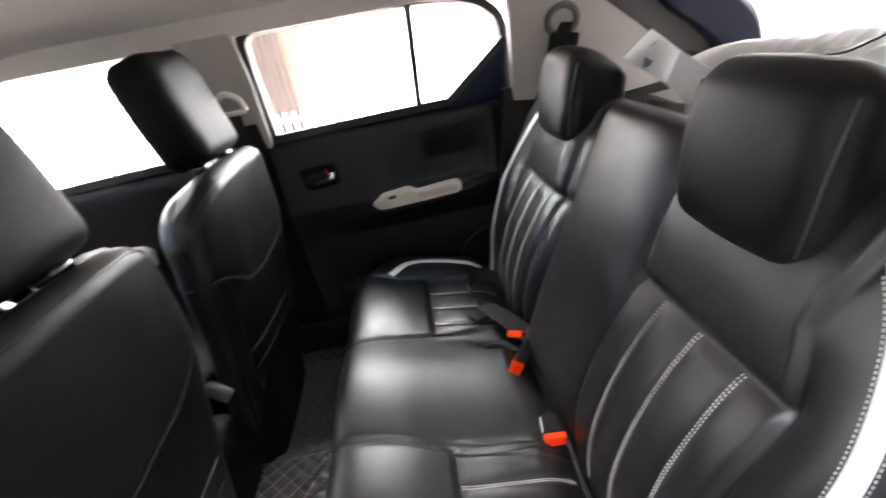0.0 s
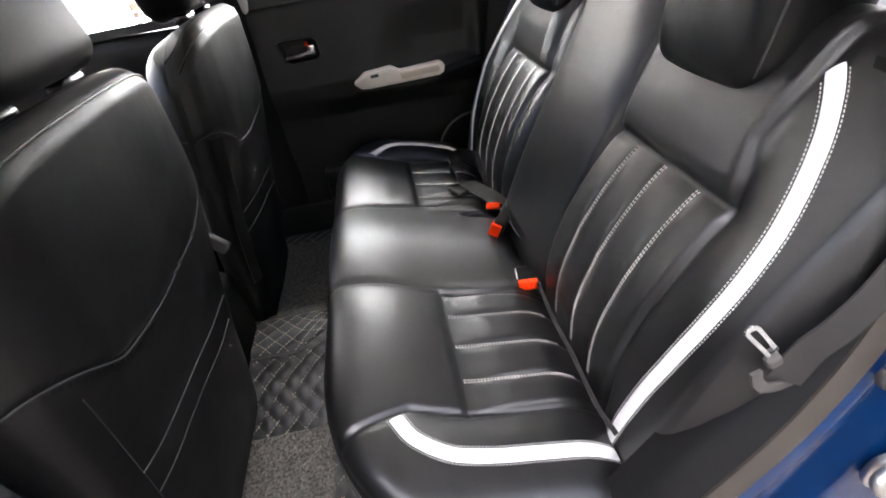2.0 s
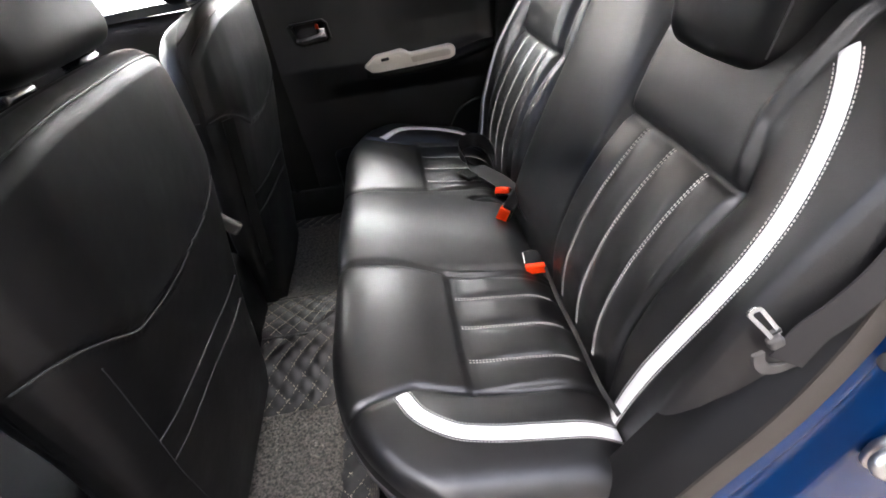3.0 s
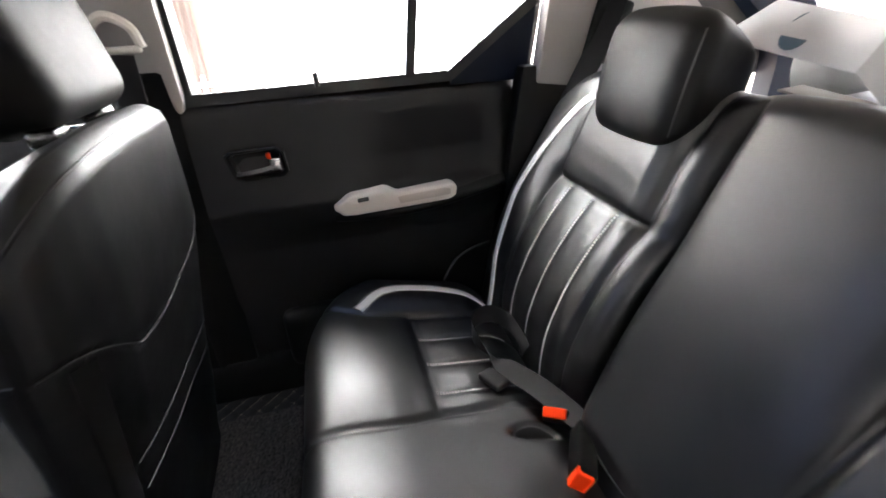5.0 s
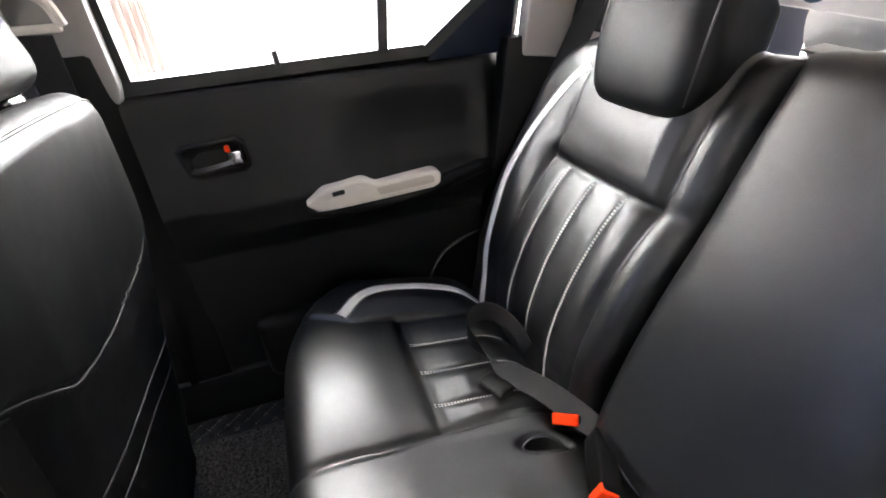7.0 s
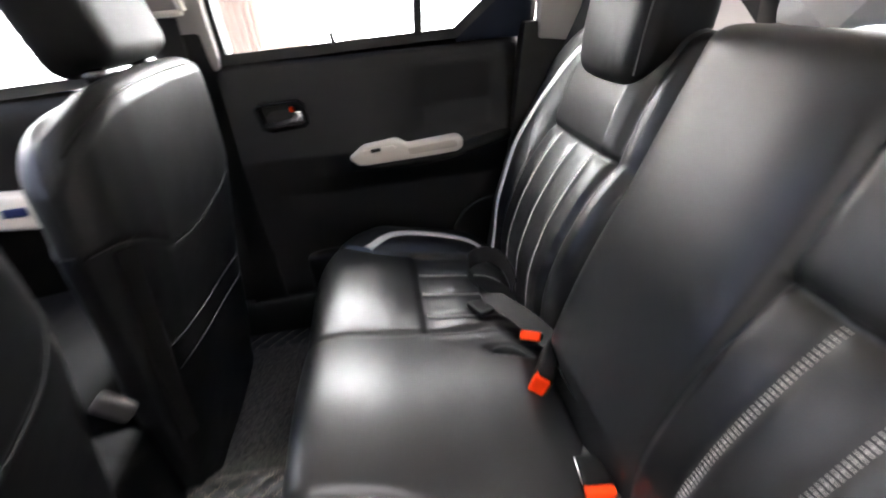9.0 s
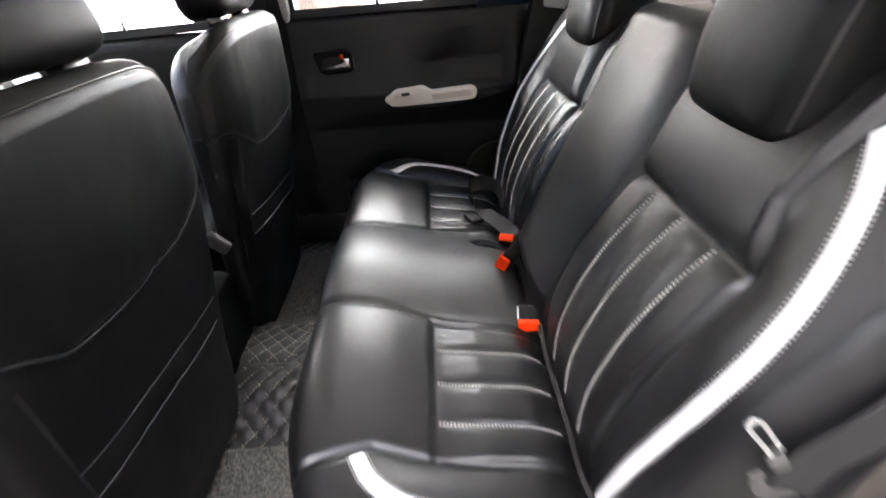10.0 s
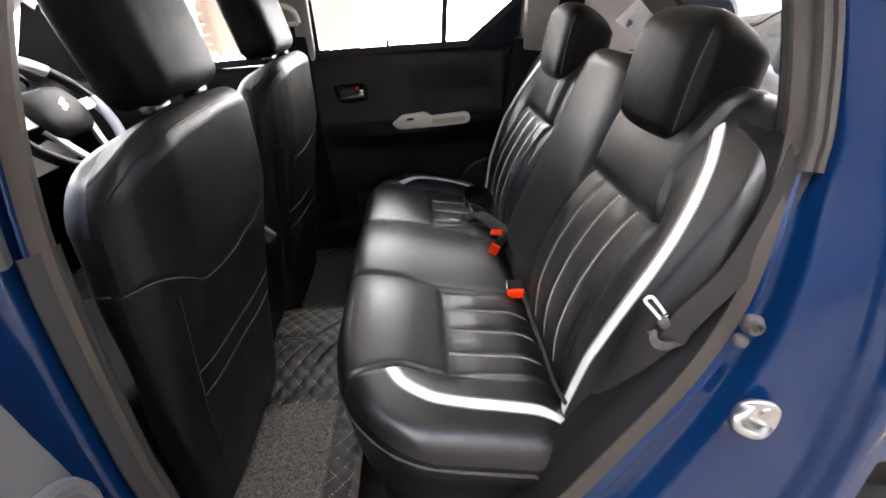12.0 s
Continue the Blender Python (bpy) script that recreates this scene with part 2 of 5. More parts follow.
def strap(points, width, thick, up):
    w, h = width / 2, thick / 2
    return sweep(points, [(-w, -h * 0.5), (-w * 0.96, h), (w * 0.96, h), (w, -h * 0.5), (w * 0.9, -h), (-w * 0.9, -h)], up)


def prism(outline, way, depth, bevel=0.0, seg=2):
    """A flat outline of places, thickened along way."""
    bm = bmesh.new()
    f = bm.faces.new([bm.verts.new(Vector(p)) for p in outline])
    got = bmesh.ops.extrude_face_region(bm, geom=[f])
    top = [v for v in got["geom"] if isinstance(v, bmesh.types.BMVert)]
    bmesh.ops.translate(bm, verts=top, vec=Vector(way).normalized() * depth)
    bmesh.ops.recalc_face_normals(bm, faces=bm.faces[:])
    if bevel:
        bmesh.ops.bevel(bm, geom=bm.edges[:], offset=bevel, segments=seg, profile=0.5, affect="EDGES")
    return bm


def grid(us, vs, fn, keep=None):
    """A sheet of places fn(u, v)."""
    verts = [fn(u, v) for v in vs for u in us]
    n, faces = len(us), []
    for j in range(len(vs) - 1):
        for i in range(n - 1):
            if keep is None or keep((us[i] + us[i + 1]) / 2, (vs[j] + vs[j + 1]) / 2):
                faces.append((j * n + i, j * n + i + 1, (j + 1) * n + i + 1, (j + 1) * n + i))
    bm = from_data(verts, faces)
    loose = [v for v in bm.verts if not v.link_faces]
    bmesh.ops.delete(bm, geom=loose, context="VERTS")
    return bm


def sheets(us, vs, fn, where, made, parent):
    """One sheet of places fn(u, v), shared out among parts: made maps the answer of where(u, v) to (name, material, label). The parts keep the whole sheet's normals."""
    n, m = len(us), len(vs)
    P = np.array([tuple(fn(u, v)) for v in vs for u in us]).reshape(m, n, 3)
    N = np.cross(np.gradient(P, axis=1), np.gradient(P, axis=0))
    N /= np.maximum(np.linalg.norm(N, axis=2, keepdims=True), 1e-12)
    cells = {}
    for j in range(m - 1):
        for i in range(n - 1):
            cells.setdefault(where((us[i] + us[i + 1]) / 2, (vs[j] + vs[j + 1]) / 2), []).append((j * n + i, j * n + i + 1, (j + 1) * n + i + 1, (j + 1) * n + i))
    P, N = P.reshape(-1, 3), N.reshape(-1, 3)
    for key, faces in cells.items():
        used = np.unique(np.array(faces))
        back = {int(k): i for i, k in enumerate(used)}
        name, material, label = made[key]
        me = bpy.data.meshes.new(name)
        me.from_pydata([tuple(P[k]) for k in used], [], [tuple(back[k] for k in f) for f in faces])
        me.materials.append(material)
        me.shade_smooth()
        me.normals_split_custom_set_from_vertices([tuple(N[k]) for k in used])
        ob = new(name, me)
        ob.parent = parent
        ob.matrix_parent_inverse = Matrix.Translation(-Vector(parent.location))
        if label:
            ob["label"] = label


def interp(x, xs, ys):
    return float(np.interp(x, xs, ys))


def eased(x, xs, ys, w=0.03):
    """As interp(), with the corners rounded off."""
    return sum(interp(x + w * k, xs, ys) for k in (-1, -0.66, -0.33, 0, 0.33, 0.66, 1)) / 7


def gap(d, w, depth):
    """A sewn seam: a groove of that width and depth at distance d."""
    return -depth * math.exp(-(d / w) ** 2)


def dashes(points, normals, length=0.0036, pitch=0.0054, width=0.0012, lift=0.0007):
    """Single stitches along a path."""
    pts = [Vector(p) for p in points]
    verts, faces = [], []
    run, want = 0.0, 0.0
    for i in range(len(pts) - 1):
        seg = (pts[i + 1] - pts[i]).length
        if seg < 1e-9:
            continue
        d = (pts[i + 1] - pts[i]) / seg
        nn = Vector(normals[i])
        s = d.cross(nn).normalized()
        while want < run + seg:
            c = pts[i] + d * (want - run) + nn * lift
            k = len(verts)
            for a, b, h in ((-1, -1, 0), (1, -1, 0), (1, 1, 0), (-1, 1, 0), (-0.7, -0.5, 1), (0.7, -0.5, 1), (0.7, 0.5, 1), (-0.7, 0.5, 1)):
                verts.append(c + d * a * length / 2 + s * b * width / 2 + nn * (h * 0.0009 - 0.0004))
            faces += [(k + 4, k + 5, k + 6, k + 7), (k, k + 1, k + 5, k + 4), (k + 1, k + 2, k + 6, k + 5), (k + 2, k + 3, k + 7, k + 6), (k + 3, k, k + 4, k + 7)]
            want += pitch
        run += seg
    return from_data(verts, faces)


# ---- ground and the street ----
structure("ground", grid(list(np.linspace(-400, 400, 41)), list(np.linspace(-400, 400, 41)), lambda u, v: (u, v, 0.0)), GROUND, "dusty sunlit concrete ground of the street", "ground")
# Added walls that cut the sky light from behind and ahead of the car.
structure("light_block_rear", rbox((0.3, 9.0, 3.4), 0.03, pose(5.0, 1.6, 1.7)), WALL_G, "grey plastered wall added behind to limit rear light", "wall")
structure("light_block_front", rbox((0.3, 10.0, 3.0), 0.03, pose(-9.0, 1.4, 1.5)), WALL_G, "grey plastered wall added ahead to limit windscreen light", "wall")


def street():
    y = 5.2
    wall = thing("building", "pale plastered street building with shutter and folding gate", "building", (0, y, 0))
    # The unseen upper storeys are added as a sunlit reflector for the seats.
    part("wall", join(rbox((10, 0.3, 8.0), 0.02, pose(-7.6, y + 0.15, 4.0)), rbox((9, 0.3, 8.0), 0.02, pose(7.4, y + 0.15, 4.0)), rbox((5.5, 0.3, 5.4), 0.02, pose(0.15, y + 0.15, 5.3))), WALL_P, wall)
    part("wall", rbox((2.1, 0.25, 2.9), 0.02, pose(-1.55, y + 0.35, 1.45)), WALL_R, wall, "reddish plastered bay")
    part("wall", rbox((3.4, 0.25, 2.9), 0.02, pose(1.2, y + 0.125, 1.45)), WALL_P, wall)
    bars = [sweep([(-4.6 + 2.2 * s, y - 0.03, 0.1 + 0.11 * k) for s in (0, 1)], [(-0.01, -0.05), (0.03, 0), (-0.01, 0.05)]) for k in range(26)]
    part("roller_shutter", join(*bars), WHITE_P, wall, "white ribbed roller shutter")
    # Unseen slab, added only to keep the sun off the bay.
    part("shade_slab", join(rbox((2.1, 2.5, 0.14), 0.02, pose(-1.55, y - 1.25, 2.27)), rbox((2.1, 0.08, 0.25), 0.02, pose(-1.55, y - 2.46, 2.31))), WALL_P, wall, "unseen slab added to shade the bay below")
    gate = part("folding_gate", rbox((0.42, 0.03, 2.1), 0.01, pose(-1.42, y + 0.2, 1.05)), SHUTTER, wall, "brown ribbed folding gate")
    for k in range(6):
        part("rib", rbox((0.03, 0.03, 2.0), 0.008, pose(-1.6 + 0.072 * k, y + 0.175, 1.05)), SHUTTER, gate)
    part("plinth", rbox((0.9, 0.3, 0.5), 0.02, pose(-0.98, y + 0.1, 0.25)), WALL_P, wall, "pale masonry plinth")
    part("cornice", rbox((22, 0.5, 0.18), 0.02, pose(0, y - 0.1, 8.0)), WALL_P, wall)
    part("doorway", rbox((1.0, 0.06, 2.1), 0.02, pose(2.2, y + 0.4, 1.05)), SHUTTER, wall, "brown panelled door")
    part("window", join(rbox((1.2, 0.06, 1.1), 0.02, pose(4.2, y - 0.02, 1.7)), *[rbox((0.03, 0.04, 1.1), 0.005, pose(3.7 + 0.2 * k, y - 0.07, 1.7)) for k in range(6)]), WHITE_P, wall, "white barred window")
    fence = thing("railing", "pale upright metal railing beside the street", "railing", (-1.4, 4.2, 0))
    for k in range(20):
        part("bar", rbox((0.022, 0.022, 0.86), 0.004, pose(-2.3 + 0.085 * k, 4.2, 0.44)), WHITE_P, fence)
    for z in (0.15, 0.8):
        part("rail", rbox((1.7, 0.035, 0.035), 0.006, pose(-1.5, 4.2, z)), WHITE_P, fence)
    post = thing("gate_post", "pale square masonry gate post", "post", (-0.4, 4.2, 0))
    part("shaft", rbox((0.32, 0.32, 1.5), 0.02, pose(-0.4, 4.2, 0.75)), WALL_P, post)
    part("cap", rbox((0.4, 0.4, 0.08), 0.02, pose(-0.4, 4.2, 1.54)), WALL_P, post)



street()
# Unseen walls added to keep sun and sky off the open side.
structure("light_block_near", rbox((60, 0.3, 2.5), 0.03, pose(-2, -5.2, 1.25)), WALL_T, "unseen dark grey wall added to block near side light", "wall")
# Upper part is paler, added to reflect some light into the car.
structure("light_block_near_upper", rbox((60, 0.3, 4.5), 0.03, pose(-2, -5.2, 4.75)), WALL_G, "unseen grey upper wall added to block sun and bounce light", "wall")


# ---- car shell ----
# door opening on the near side: the flange's line and the body's outer edge, from the roof down the rear pillar, along the sill and up the front pillar
OPENING = [
    ((0.27, -0.44, 1.335), (0.31, -0.46, 1.37)), ((0.340, -0.475, 1.25), (0.385, -0.52, 1.27)), ((0.368, -0.50, 1.155), (0.412, -0.555, 1.16)),
    ((0.377, -0.53, 1.047), (0.428, -0.59, 1.05)), ((0.376, -0.54, 0.992), (0.434, -0.605, 0.985)), ((0.354, -0.57, 0.899), (0.436, -0.628, 0.885)),
    ((0.331, -0.585, 0.812), (0.437, -0.642, 0.79)), ((0.279, -0.60, 0.715), (0.435, -0.652, 0.69)), ((0.213, -0.61, 0.623), (0.425, -0.66, 0.58)),
    ((0.146, -0.62, 0.53), (0.39, -0.66, 0.46)), ((0.07, -0.625, 0.43), (0.25, -0.665, 0.35)), ((-0.03, -0.63, 0.375), (0.05, -0.67, 0.31)),
    ((-0.2, -0.63, 0.355), (-0.2, -0.67, 0.29)), ((-0.36, -0.63, 0.37), (-0.38, -0.67, 0.29)), ((-0.42, -0.625, 0.45), (-0.46, -0.67, 0.40)),
    ((-0.422, -0.62, 0.601), (-0.465, -0.67, 0.59)), ((-0.424, -0.62, 0.696), (-0.466, -0.67, 0.69)), ((-0.422, -0.61, 0.872), (-0.464, -0.66, 0.875)),
    ((-0.414, -0.60, 1.003), (-0.455, -0.65, 1.01)), ((-0.391, -0.58, 1.137), (-0.43, -0.63, 1.15)), ((-0.365, -0.53, 1.26), (-0.39, -0.57, 1.28)),
    ((-0.32, -0.46, 1.335), (-0.34, -0.48, 1.37)),
]
FLANGE = smooth_path([p for p, q in OPENING], 6)
EDGE = smooth_path([q for p, q in OPENING], 6)


def outward(i, path, centre=Vector((-0.03, 0, 0.85))):
    """The way from the opening's middle, square to the path, in the plane of the side."""
    d = path[min(i + 1, len(path) - 1)] - path[max(i - 1, 0)]
    d.y = 0
    n = Vector((d.z, 0, -d.x)).normalized()
    c = path[i] - centre
    return n if n.dot(Vector((c.x, 0, c.z))) > 0 else -n


OUT = [outward(i, FLANGE) for i in range(len(FLANGE))]


def strip(path, out, section):
    """A sheet that follows the opening: section is a list of (away from the opening, outboard)."""
    verts = [path[i] + out[i] * a + Vector((0, -b, 0)) for i in range(len(path)) for a, b in section]
    m, faces = len(section), []
    for i in range(len(path) - 1):
        for j in range(m - 1):
            faces.append((i * m + j, i * m + j + 1, (i + 1) * m + j + 1, (i + 1) * m + j))
    bm = from_data(verts, faces)
    bmesh.ops.recalc_face_normals(bm, faces=bm.faces[:])
    return bm


def rounded_section(points, r=0.006, n=4):
    """Rounds the inner corners of a section line."""
    out = [points[0]]
    for a, b, c in zip(points, points[1:], points[2:]):
        a, b, c = Vector(a), Vector(b), Vector(c)
        p, q = b + (a - b).normalized() * min(r, (a - b).length / 2), b + (c - b).normalized() * min(r, (c - b).length / 2)
        for k in range(n + 1):
            s = k / n
            out.append(tuple((1 - s) ** 2 * p + 2 * s * (1 - s) * b + s * s * q))
    return out + [points[-1]]


shell = thing("car_body", "glossy dark blue car body round the open rear door", "car body", (0, -0.65, 0.3), kind="structure")


def jamb():
    """Painted metal between the flange and the outer skin: a gutter, a broad face, a rounded edge."""
    rows = []
    for i, (p, q) in enumerate(zip(FLANGE, EDGE)):
        d, n = q - p, OUT[i]
        skin = 0.34 if i < 34 else interp(i, [34, 42, 70, 80, 200], [0.34, 0.07, 0.07, 0.2, 0.2])
        line = [p + Vector((0, 0.008, 0)), p + Vector((0, -0.012, 0)), p + d * 0.1 + Vector((0, -0.016, 0)), p + d * 0.17 + Vector((0, 0.008, 0)), p + d * 0.33 + Vector((0, 0.012, 0)),
                p + d * 0.38 + Vector((0, -0.015, 0)), p + d * 0.84 + Vector((0, -0.008, 0)), q + Vector((0, -0.008, 0)), q + n * 0.008 + Vector((0, -0.02, 0)), q + n * 0.022 + Vector((0, -0.024, 0)),
                q + n * 0.028 + Vector((0, -0.038, 0)), q + n * 0.05 + Vector((0, -0.042, 0)), q + n * min(skin * 0.5, 0.12) + Vector((0, -0.036, 0)), q + n * skin + Vector((0, 0.02 if skin > 0.3 else -0.04, 0))]
        fine = [line[0]]
        for a, b, c in zip(line, line[1:], line[2:]):
            r = 0.006
            u, w = b + (a - b).normalized() * min(r, (a - b).length / 2), b + (c - b).normalized() * min(r, (c - b).length / 2)
            fine += [(1 - t) ** 2 * u + 2 * t * (1 - t) * b + t * t * w for t in (0, 0.25, 0.5, 0.75, 1)]
        rows.append(fine + [line[-1]])
    m = len(rows[0])
    faces = [(i * m + j, i * m + j + 1, (i + 1) * m + j + 1, (i + 1) * m + j) for i in range(len(rows) - 1) for j in range(m - 1)]
    bm = from_data([v for r in rows for v in r], faces)
    bmesh.ops.recalc_face_normals(bm, faces=bm.faces[:])
    return bm


part("door_frame", jamb(), BLUE, shell, "glossy dark blue painted door frame", 60)


def lip():
    """The rubber that grips the flange, thicker along the rear pillar."""
    sec = [(0.0, -0.010), (-0.010, -0.006), (-0.012, 0.004), (-0.004, 0.013), (0.006, 0.015), (0.012, 0.008), (0.012, -0.010)]
    return strip(FLANGE, OUT, sec)


part("weather_strip", lip(), RUBBER, shell, "grey rubber door seal")
# trim boards inside the flange
part("pillar_trim", strip(FLANGE[6:62], OUT[6:62], rounded_section([(-0.012, -0.012), (-0.008, -0.022), (0.02, -0.036), (0.06, -0.05)], 0.008)), SURROUND, shell, "dark grey plastic door surround")
CHANNEL = [(-0.0115, -0.010), (-0.0115, 0.004), (-0.008, 0.008), (-0.003, 0.008), (-0.001, 0.003), (0.002, 0.003), (0.004, 0.009), (0.009, 0.009), (0.0115, 0.005), (0.0115, -0.010)]
part("seal_cover", sweep([FLANGE[i] + OUT[i] * 0.010 + Vector((0, -0.024, 0)) for i in range(0, 25)], CHANNEL, [OUT[i] * -0.3 + Vector((0, -1, 0)) for i in range(0, 25)]), WEB_F, shell, "upper grey rubber channel")


def inner_board():
    """The trim board inside the rear of the opening, wider towards the sill."""
    rows = []
    for i in range(20, 72):
        w = interp(i, [20, 30, 54, 64, 71], [0.004, 0.006, 0.018, 0.022, 0.014])
        rows.append([FLANGE[i] + OUT[i] * a + Vector((0, y, 0)) for a, y in ((-0.006, -0.010), (-0.012, 0.0), (-0.014 - w * 0.3, 0.012), (-0.014 - w * 0.8, 0.024), (-0.014 - w, 0.04), (-0.01 - w, 0.075))])
    m = len(rows[0])
    bm = from_data([v for r in rows for v in r], [(i * m + j, i * m + j + 1, (i + 1) * m + j + 1, (i + 1) * m + j) for i in range(len(rows) - 1) for j in range(m - 1)])
    bmesh.ops.recalc_face_normals(bm, faces=bm.faces[:])
    return bm


part("inner_board", inner_board(), PLASTIC, shell, "dark grey plastic board along the sill", 60)
n0 = len(FLANGE)
part("seal_cover", sweep([FLANGE[i] + OUT[i] * 0.012 + Vector((0, -0.04, 0)) for i in range(n0 - 20, n0)], [(-0.011, -0.008), (-0.011, 0.006), (-0.004, 0.011), (0.005, 0.011), (0.011, 0.006), (0.011, -0.008)], [OUT[i] * -0.4 + Vector((0, -1, 0)) for i in range(n0 - 20, n0)]), WEB_F, shell, "upper grey rubber channel")

# floor pan and side sills
structure("floor", grid(list(np.linspace(-1.7, 1.25, 40)), list(np.linspace(-0.64, 0.70, 62)), lambda u, v: (u, v, 0.27 + 0.09 * math.exp(-(v / 0.14) ** 4) * (1 if u < 0.1 else 0.2))), CARPET, "black carpeted floor of the car", "floor")


def underbody():
    return rbox((3.0, 1.3, 0.06), 0.02, pose(-0.25, 0, 0.225))


structure("underbody", underbody(), RUBBER_B, "black underside of the car body", "underbody")

structure("sill_trim", rbox((1.75, 0.09, 0.2), 0.02, pose(-0.55, 0.665, 0.31)), PLASTIC, "black plastic door sill trim", "trim")

# headliner: a shallow vault
def roof(u, v):
    edge = (abs(v) / 0.57) ** 4
    back = max(0, (u - 0.45) / 0.6)
    front = max(0, (-0.75 - u) / 0.4)
    return (u, v, 1.43 - 0.10 * edge - 0.03 * back ** 2 - 0.06 * front ** 2)


structure("ceiling", grid(list(np.linspace(-1.1, 0.95, 40)), list(np.linspace(-0.57, 0.57, 40)), roof), HEADLINER, "pale grey fabric headliner of the car", "ceiling")
structure("roof", grid(list(np.linspace(-1.15, 1.0, 40)), list(np.linspace(-0.62, 0.62, 40)), lambda u, v: (u, v, roof(u, v * 0.92)[2] + 0.04)), BLUE, "dark blue painted roof of the car", "roof")


def far_y(z):
    """How the far side leans inward with height."""
    return interp(z, [0.3, 0.7, 1.03, 1.33], [0.64, 0.66, 0.65, 0.565])


def side_panel(outline, thick, name, mat, label, bevel=0.004, dy=0.0, parent=None):
    """A trim board on the far side from an outline in (x, z)."""
    bm = prism([(x, 0, z) for x, z in outline], (0, 1, 0), thick, bevel)
    for v in bm.verts:
        v.co.y += far_y(v.co.z) + dy
    return part(name, bm, mat, parent, label) if parent else structure(name, bm, mat, label, "trim")


# far B pillar trim between the two doors
side_panel([(-0.50, 1.305), (-0.36, 1.305), (-0.355, 1.20), (-0.368, 1.03), (-0.374, 1.008), (-0.384, 1.006), (-0.40, 1.07), (-0.475, 1.10), (-0.49, 1.2)], 0.04, "pillar_trim", GREY_TRIM, "warm grey plastic trim of the middle pillar", 0.006, -0.03)
side_panel([(-0.475, 1.16), (-0.372, 1.16), (-0.375, 1.0), (-0.38, 0.3), (-0.47, 0.3)], 0.03, "pillar_trim", PLASTIC, "black plastic lower trim of the middle pillar", 0.006, -0.012)
# far roof rail above the windows
structure("roof_rail", sweep([(-1.15, 0.575, 1.315), (-0.9, 0.575, 1.325), (-0.36, 0.575, 1.325), (0.1, 0.575, 1.322), (0.3, 0.572, 1.30), (0.6, 0.56, 1.29), (0.95, 0.53, 1.27)], [(-0.026, -0.03), (-0.045, 0.04), (0.0, 0.06), (0.03, 0.02), (0.03, -0.03)]), HEADLINER, "pale grey fabric roof rail above the windows", "trim")
structure("roof_rail", sweep([(-1.15, -0.5, 1.35), (-0.36, -0.5, 1.365), (0.3, -0.5, 1.36), (0.95, -0.5, 1.31)], [(-0.03, -0.018), (-0.045, 0.04), (0.0, 0.06), (0.03, 0.02), (0.03, -0.018)]), HEADLINER, "pale grey fabric roof rail above the open door", "trim")
# far C pillar trim and the boot's side
side_panel([(0.315, 1.33), (0.43, 1.33), (0.57, 1.217), (0.677, 1.14), (0.818, 1.031), (0.86, 0.99), (0.62, 0.97), (0.325, 1.01), (0.322, 1.16)], 0.04, "pillar_trim", GREY_TRIM, "warm grey plastic trim of the rear pillar", 0.006, -0.06)
side_panel([(0.42, 1.33), (0.66, 1.31), (0.80, 1.2), (0.93, 1.08), (0.96, 0.98), (0.80, 0.99), (0.64, 1.1)], 0.03, "pillar_trim", PLASTIC_G, "dark grey seal board beside the tailgate", 0.004, -0.018)
side_panel([(0.295, 1.045), (0.86, 1.045), (0.9, 0.3), (0.2, 0.3)], 0.05, "boot_trim", PLASTIC, "black plastic side trim of the boot", 0.006, -0.05)
structure("boot_trim", prism([(0.58, -0.50, 1.0), (0.9, -0.50, 1.0), (0.9, -0.5, 0.35), (0.58, -0.5, 0.35)], (0, -1, 0), 0.05, 0.005), PLASTIC, "black plastic side trim of the boot", "trim")
structure("pillar_trim", prism([(0.50, -0.46, 1.34), (0.68, -0.46, 1.34), (0.86, -0.50, 1.0), (0.62, -0.51, 1.0)], (0, -1, 0), 0.03, 0.005), GREY_TRIM, "warm grey plastic trim of the near rear pillar", "trim")
structure("boot_floor", rbox((0.75, 1.1, 0.03), 0.008, pose(0.78, 0, 0.62)), CARPET, "black carpeted boot floor", "floor")
# the open tailgate's painted frame, in the body blue with shade put into it
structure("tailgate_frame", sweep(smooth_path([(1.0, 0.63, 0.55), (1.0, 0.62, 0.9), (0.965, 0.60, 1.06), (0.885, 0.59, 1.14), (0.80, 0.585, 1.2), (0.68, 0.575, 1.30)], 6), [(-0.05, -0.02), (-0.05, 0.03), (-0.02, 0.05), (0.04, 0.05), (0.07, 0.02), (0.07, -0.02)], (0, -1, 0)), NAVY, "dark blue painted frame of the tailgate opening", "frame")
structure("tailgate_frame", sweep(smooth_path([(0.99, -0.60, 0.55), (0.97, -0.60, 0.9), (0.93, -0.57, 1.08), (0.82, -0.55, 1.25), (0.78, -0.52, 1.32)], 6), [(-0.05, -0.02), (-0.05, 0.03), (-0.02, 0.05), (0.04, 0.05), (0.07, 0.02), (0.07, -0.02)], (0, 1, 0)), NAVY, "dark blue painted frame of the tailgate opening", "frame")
structure("tailgate_sill", rbox((0.10, 1.2, 0.3), 0.02, pose(1.0, 0, 0.5)), BLUE, "dark blue painted sill of the tailgate opening", "frame")
# near rear flank, outboard of the door opening
for sg in (1, -1):
    structure("kick_panel", rbox((0.44, 0.04, 0.98), 0.015, pose(-1.565, 0.66 * sg, 0.5)), PLASTIC, "black plastic side board of the front footwell", "trim")
structure("bulkhead", rbox((0.06, 1.3, 0.9), 0.02, pose(-1.75, 0, 0.55)), RUBBER_B, "black firewall under the dashboard", "bulkhead")


